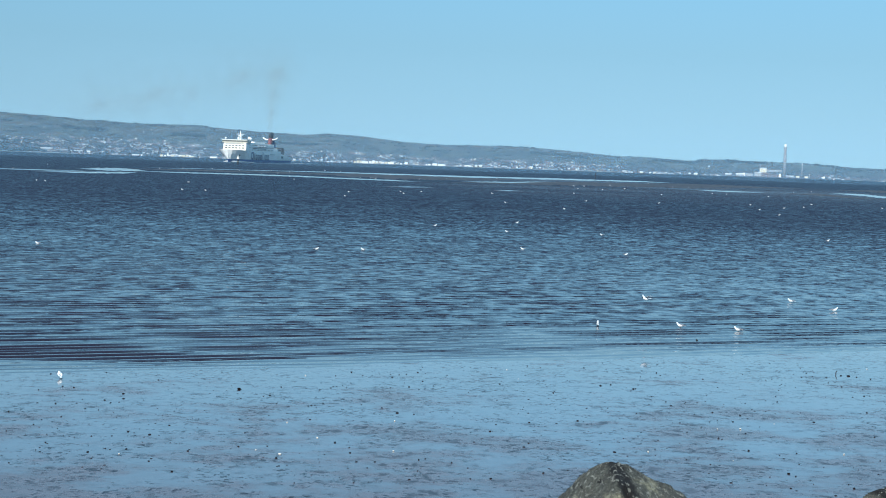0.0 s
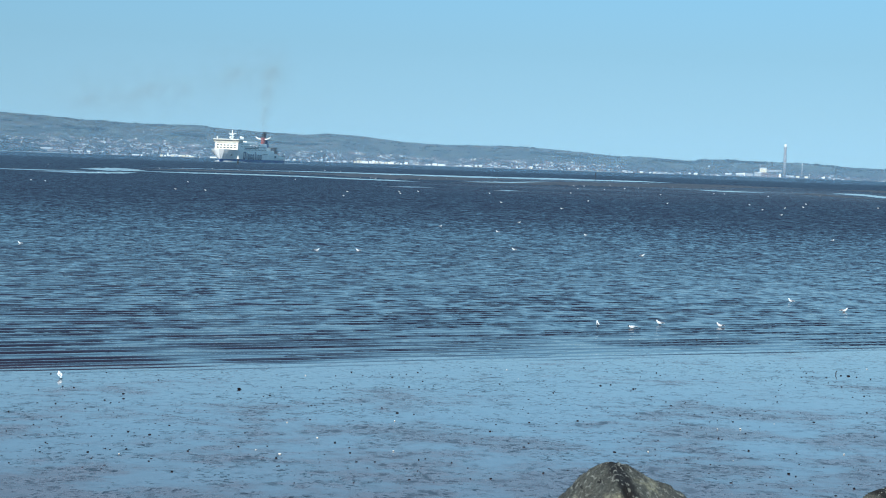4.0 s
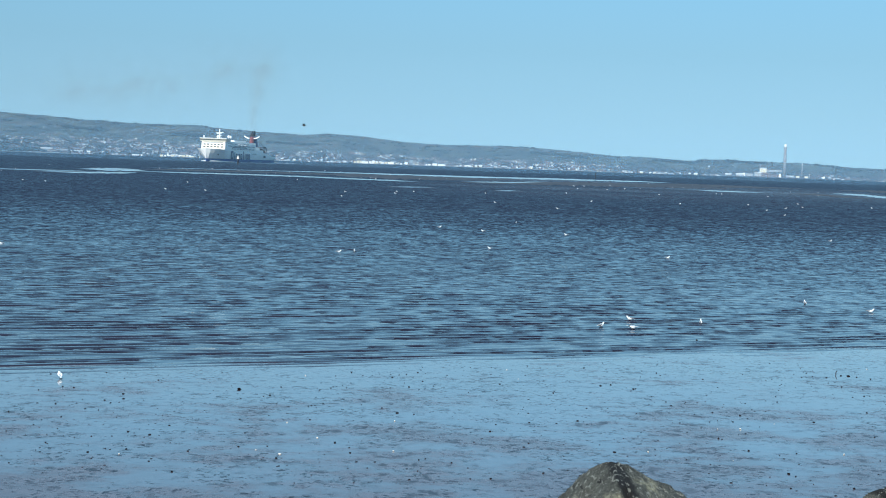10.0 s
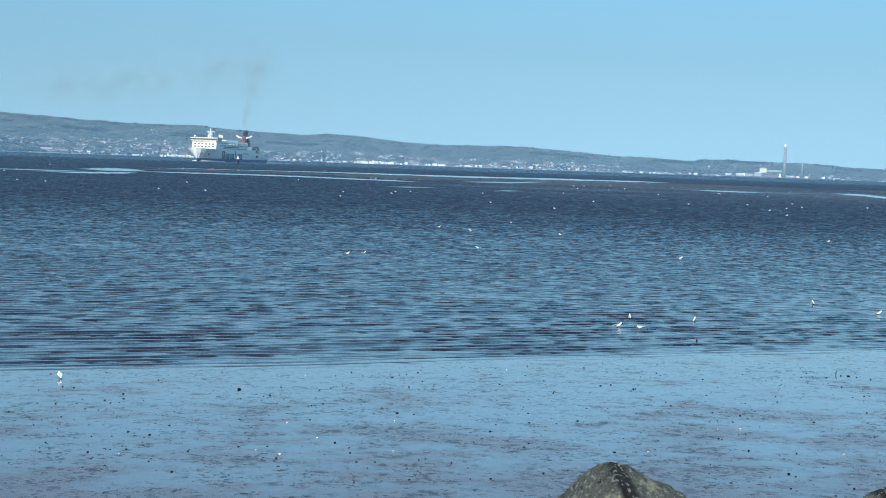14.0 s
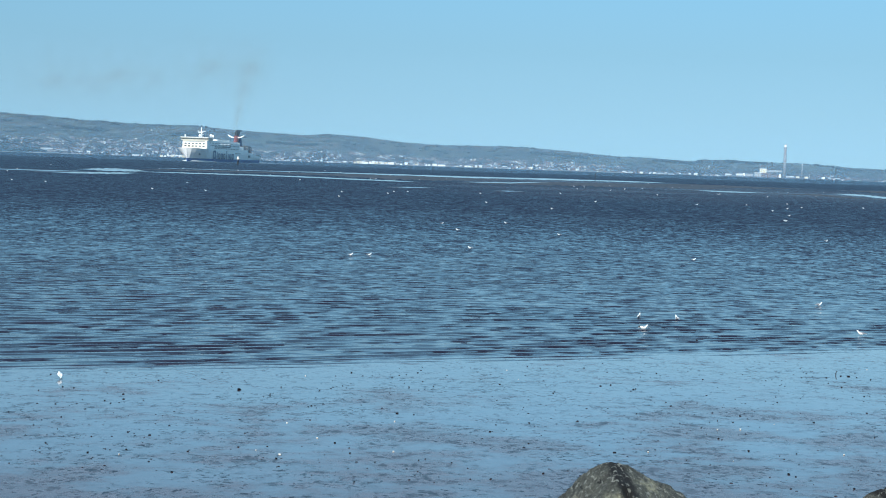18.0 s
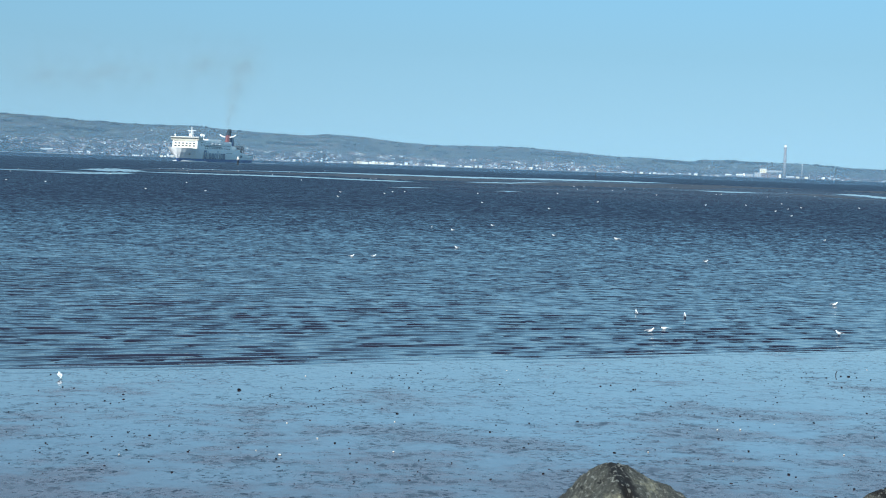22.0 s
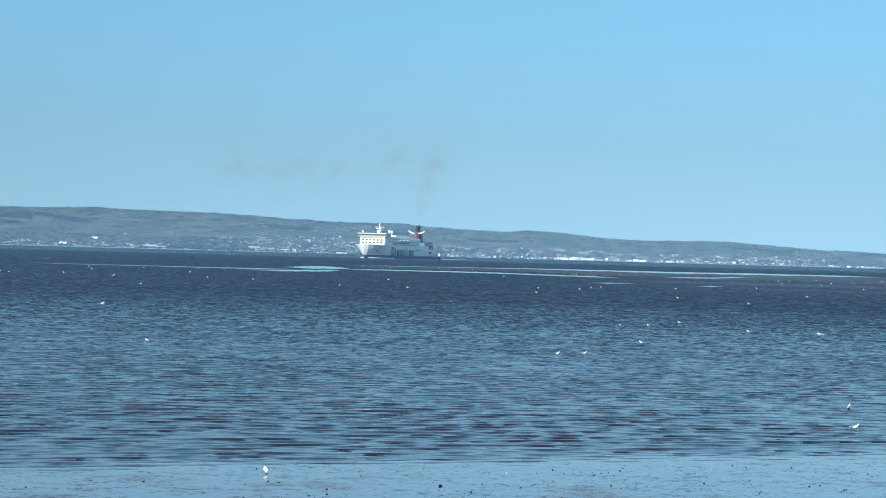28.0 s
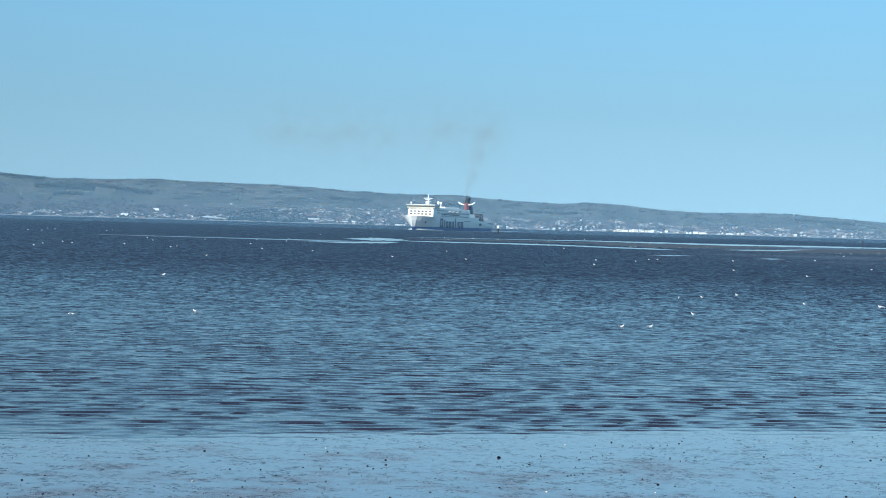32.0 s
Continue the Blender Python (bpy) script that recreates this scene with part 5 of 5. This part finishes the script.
WADES = [
    [(0, 5.16, 50.37), (8.5, 5.16, 50.37), (9.5, 5.2, 50.03), (11.5, 5.37, 50.09), (12.5, 5.5, 50.13), (13.5, 5.69, 50.2), (14.5, 5.86, 50.08), (16.5, 6.23, 49.85), (18, 6.56, 49.79), (19, 6.59, 49.46), (21, 6.59, 49.46), (22, 6.65, 48.97), (23, 6.59, 49.29), (25.4, 6.58, 49.62), (32, 6.52, 49.61)],
    [(0, 7.88, 50.75), (1, 7.86, 50.74), (1.5, 7.83, 51.27), (2.5, 7.54, 51.36), (3.5, 7.33, 51.28), (5.5, 7.24, 51.99), (7.5, 6.77, 51.83), (9.5, 6.49, 52.49), (11.5, 6.35, 52.63), (12.5, 6.26, 52.79), (14.5, 6.65, 53.32), (17, 6.87, 53.6), (21, 6.98, 54.65), (24, 7.04, 55.94), (25.4, 7.13, 56.19), (32, 7.45, 57.42)],
    [(0, 9.63, 50.11), (1, 9.34, 50.01), (2, 9.26, 50.68), (3.5, 9.3, 51.22), (5.5, 8.88, 51.26), (7, 8.73, 51.57), (9.5, 8.8, 52.15), (12.5, 8.61, 52.46), (14.5, 8.69, 53.06), (16.5, 8.36, 53.33), (18, 8.17, 53.46), (20, 8.36, 53.73), (22, 8.62, 54.62), (25.4, 8.89, 55.34), (32, 9.47, 57.06)],
    [(0, 14.88, 58.83), (1.5, 15.21, 58.95), (3.5, 15.19, 58.72), (5.5, 15.64, 58.88), (6.5, 15.9, 58.75), (9.5, 16.25, 58.88), (12.5, 16.28, 58.44), (14.5, 16.38, 58.04), (19, 17.1, 57.43), (32, 18.75, 56.13)],
    [(0, 14.05, 62.38), (5.5, 14.07, 62.39), (7.5, 14.36, 62.25), (9.5, 14.45, 61.78), (13.5, 14.77, 61.9), (16.5, 14.87, 61.19), (20, 15.07, 61.77), (21, 15.39, 62.14), (22, 15.6, 61.72), (25.4, 15.84, 62.07), (32, 16.56, 63.37)],
    [(0, 17.64, 49.5), (9, 16.28, 49.72), (14.5, 14.52, 50.15), (16.5, 14.0, 50.33), (18, 13.6, 50.2), (20, 13.17, 50.06), (22, 12.88, 50.14), (23, 12.65, 50.23), (24, 12.34, 50.47), (25.4, 12.03, 50.72), (32, 10.71, 51.51)],
    [(0, -21.52, 83.96), (6, -22.64, 83.2), (9, -23.02, 82.94), (14, -23.84, 82.38), (32, -26.63, 80.48)],
    [(0, -6.91, 87.68), (6, -6.51, 86.22), (9, -5.76, 86.13), (13, -5.09, 84.89), (19, -4.73, 83.51), (23, -4.62, 82.55), (32, -4.05, 81.38)],
    [(0, -4.34, 88.73), (6, -4.68, 87.36), (9, -4.8, 87.29), (13, -4.29, 85.92), (19, -3.74, 84.11), (32, -2.61, 82.22)],
    [(0, -0.47, 127.3), (6, 0.04, 125.43), (13, -0.18, 124.12), (19, 0.12, 133.99), (23, -1.02, 122.31), (32, -1.71, 118.56)],
    [(0, 5.06, 120.02), (6, 3.95, 119.13), (9, 3.41, 119.7), (13, 2.55, 120.02), (19, 1.13, 120.92), (23, 0.87, 120.7), (32, -0.0, 122.09)],
    [(0, 5.02, 95.27), (6, 4.04, 94.03), (9, 3.25, 94.78), (13, 2.43, 94.89), (19, 1.65, 95.02), (23, 0.79, 95.11), (32, -0.49, 96.25)],
    [(0, 12.3, 119.82), (6, 10.36, 118.33), (13, 9.08, 118.3), (19, 8.85, 118.12), (23, 8.29, 116.75), (32, 7.32, 116.01)],
    [(0, 10.99, 92.9), (6, 12.38, 92.01), (9, 13.04, 91.28), (13, 13.78, 91.15), (19, 14.76, 90.09), (23, 15.22, 88.78), (32, 16.49, 85.99)],
    [(0, 30.58, 123.9), (6, 31.12, 124.28), (13, 30.36, 122.84), (23, 30.52, 124.78), (32, 29.5, 124.05)],
    [(0, 6.78, 140.15), (6, 7.0, 140.35), (13, 6.36, 139.76), (19, 5.48, 138.94), (23, 4.0, 131.24), (32, 2.77, 128.97)],
]


def gull_from(kind):
    g = copy_thing(kind, Matrix.Identity(4))
    g.scale = (0.7, 0.7, 0.7)
    return g


SEAWARD_LOOKS = {0: (0, 9), 1: (16, 33), 2: (7, 33)}
MOVERS = []
for k, rows in enumerate(WADES):
    near = rows[0][2] < 70
    MOVERS.append((gull_from(WADER if near else SWIMMER), wading(rows, SEAWARD_LOOKS.setdefault(k, (0, 0)))))

rng = np.random.RandomState(77)
for _ in range(70):                                                # gulls scattered far out
    px, y = rng.uniform(-0.46, 0.30), 190 * 3.4 ** rng.rand()
    x, drift = px * y, rng.normal(0, 0.12)
    g = gull_from(SWIMMER)
    g.scale = (0.8, 0.8, 0.8)
    MOVERS.append((g, wading([(0, x - 16 * drift, y), (32, x + 16 * drift, y + rng.normal(0, 1.5))])))


for x, y in [(-97.6, 542), (-96.8, 586), (-83.8, 516), (-86.9, 594), (-75.9, 583), (-66.4, 609), (-56.0, 574), (-54.7, 730), (-43.8, 676), (-21.1, 460), (-19.4, 457), (-20.2, 603), (-7.0, 476), (1.3, 523), (36.7, 438), (39.7, 440), (52.0, 487), (81.8, 625), (98.0, 617), (117.5, 658), (47.9, 413), (73.4, 501)]:                                                    # birds at rest on the sandbanks
    g = gull_from(WADER)
    g.matrix_basis = pose(x, y, 0.05, 0, 0, rng.uniform(0, 360)) @ Matrix.Diagonal((1.25, 1.25, 1.25, 1))


def motions():
    """All that moves: the ferry and its smoke, the sea, the gulls."""
    beta, speed = radians(9.5), 7.35
    way = Vector((-math.sin(beta), -math.cos(beta), 0))
    funnel0 = Vector((-199.1, 1800.0, 0))
    rows, puffs = [], []
    for t in (0, 8, 16, 24, 32):
        p = funnel0 + way * speed * t
        o = p + way * 52
        rows.append((t, pose(o.x, o.y, 0.0, 0, 0, -99.5)))
        lean = 1 + 11 * t / 32
        puffs.append((t, pose(p.x - 1, p.y + 3, 36.0, 0, lean, 7)))
    walk(ferry, rows)
    walk(smoke, puffs)
    walk(waves, [(0, pose(0, 0, 0)), (16, pose(4.4, -9.4, 0)), (32, pose(8.8, -18.8, 0))])
    walk(waves_cross, [(0, pose(-3, 4, 0)), (16, pose(-5, -1.5, 0)), (32, pose(-7, -7, 0))])
    for g, keyed in MOVERS:
        walk(g, [(t, pose(x, y, max(float(ground_z(x, y)), -0.07 if y < 70 else 0.015), 0, 0, a)) for t, x, y, a in keyed])
    # one comes down on the water
    fl = [(0, 6.64, 50, 0.94), (0.5, 6.58, 50, 0.68), (1.0, 6.36, 50, 0.32), (1.5, 6.36, 50, 0.14), (2.0, 6.30, 49.9, 0.06), (2.5, 6.19, 49.7, 0.05), (9.5, 6.21, 49.7, 0.05), (14.5, 6.47, 49.8, 0.05), (19, 6.62, 49.8, 0.05), (21, 7.03, 49.8, 0.05), (23, 7.4, 49.9, 0.05), (25.4, 7.73, 50, 0.05), (32, 8.26, 50.2, 0.05)]
    lander = gull_from(FLIER)
    walk(lander, [(t, pose(x, y, z, 0, 0, 200)) for t, x, y, z in fl])
    flap(lander, [(0, 12, 0), (0.5, 30, 5), (1.0, 5, 10), (1.5, 40, 20), (2.0, 30, 60), (2.5, -14, 84), (32, -14, 84)])
    # the one on the mud takes off
    stand = float(ground_z(-8.28, 34.4)) + 0.09
    up = [(0, -8.28, 34.4, stand), (28.6, -8.28, 34.4, stand), (28.8, -8.15, 34.1, 0.35), (29.0, -8.25, 34.0, 0.30), (29.3, -9.0, 34.5, 0.66), (29.5, -9.9, 35.0, 0.67), (29.8, -11.4, 35.6, 0.72), (30.0, -12.86, 36.3, 0.68), (30.5, -17.3, 38.0, 0.60), (32, -31, 42, 1.2)]
    leaver = gull_from(FLIER)
    leaver.scale = (0.55, 0.55, 0.55)
    walk(leaver, [(t, pose(x, y, z, 0, -10 if t < 28.7 else -8, 112 if t < 28.7 else 165)) for t, x, y, z in up])
    flap(leaver, [(0, -14, 84), (28.5, -14, 84), (28.6, 10, 60), (28.8, 55, 10), (29.0, 50, 0), (29.15, -10, 0), (29.3, 35, 0), (29.5, -15, 0), (29.8, 30, 0), (30.0, 60, 0), (30.2, 0, 0), (30.5, 30, 0), (31, -10, 0), (32, 20, 0)])
    # a gull crosses low over the far hills, right to left
    crosser = build_gull("flies", "gull dark with shade in low flight over the water", True, "spread", SHADED_PLUMAGE)
    crosser.scale = (0.85, 0.85, 0.85)
    walk(crosser, [(t, pose(x, y, z, 0, 0, 178)) for t, x, y, z in [(0, 108.1, 130, 7.0), (7.0, 28.8, 130.0, 6.98), (7.3, 25.6, 130.0, 6.87), (7.6, 22.0, 130.0, 6.75), (7.9, 18.6, 130.0, 6.53), (8.1, 16.1, 130.0, 6.45), (8.5, 11.3, 130.0, 6.61), (8.7, 8.5, 130.0, 6.75), (9.1, 2.4, 130.0, 6.72), (9.3, -0.6, 130.0, 6.85), (9.5, -3.5, 130.0, 7.21), (9.7, -6.6, 130.0, 7.67), (9.9, -9.9, 130.0, 7.79), (10.2, -14.9, 130.0, 7.85), (10.4, -18.3, 130.0, 7.91), (10.8, -25.6, 130.0, 7.48), (11.2, -33.2, 130.0, 7.21), (14, -84.4, 135, 8.0), (32, -340, 140, 8.0)]])
    flap(crosser, [(0, 20, 0), (6.4, 20, 0)] + [(6.5 + 0.15 * k, 38 if k % 2 else -22, 0) for k in range(36)] + [(32, 10, 0)])
    # and one glides in over the water and settles
    settler = gull_from(FLIER)
    settler.scale = (1.0, 1.0, 1.0)
    walk(settler, [(t, pose(x, y, z, 0, -6, 160)) for t, x, y, z in [(0, 130.0, 110.0, 4.0), (14, 54.0, 113.0, 1.6), (16.5, 31.5, 116.0, 0.63), (16.7, 32.1, 120.0, 0.76), (16.9, 33.0, 126.0, 0.89), (17.1, 33.1, 130.0, 0.82), (17.3, 32.8, 133.0, 0.73), (17.5, 34.7, 145.0, 0.84), (17.8, 35.1, 155.0, 0.7), (18.1, 33.0, 155.0, 0.63), (18.4, 30.5, 153.0, 0.61), (18.7, 27.8, 150.0, 0.57), (19.0, 23.1, 136.0, 0.57), (19.5, 17.0, 118.0, 0.5), (19.8, 14.4, 116.0, 0.22), (20.0, 13.1, 114.8, 0.05), (32, 12.6, 115.8, 0.05)]])
    flap(settler, [(0, 15, 0), (15.9, 15, 0)] + [(16.0 + 0.2 * k, 46 if k % 2 else -12, 0) for k in range(17)] + [(19.5, 50, 10), (19.8, 20, 50), (20.0, -14, 84), (32, -14, 84)])
    # another passes far out
    passer = gull_from(FLIER)
    walk(passer, [(t, pose(x, y, z, 0, 0, 175)) for t, x, y, z in ((0, -90, 74, 2.4), (26, -62, 66, 0.9), (28, -40, 60, 0.7), (29, -25, 60, 0.5), (31, -26.9, 70, 0.4), (32, -28.4, 68, 0.46))])
    flap(passer, [(t * 0.5, 30 if t % 2 else -8, 0) for t in range(65)])


def flap(g, rows):
    """Raise and fold the wings of a flying gull: seconds, degrees up, degrees folded back."""
    for wing in [c for c in g.children if c.name.startswith("wing")]:
        side = 1 if wing.location.y > 0 else -1
        at_rest = wing.location.copy()
        walk(wing, [(t, pose(*at_rest, 0, 0, side * fold) @ pose(0, 0, 0, side * up, 0, 0)) for t, up, fold in rows])


# the first of each kind takes a place of its own
WADER.location, SWIMMER.location = (-31.0, 60.0, -0.05), (-46.0, 130.0, 0.0)
HOODED.location = (-20.5, 31.5, float(ground_z(-20.5, 31.5)))
FLIER.location = (70.0, 160.0, 2.0)

motions()
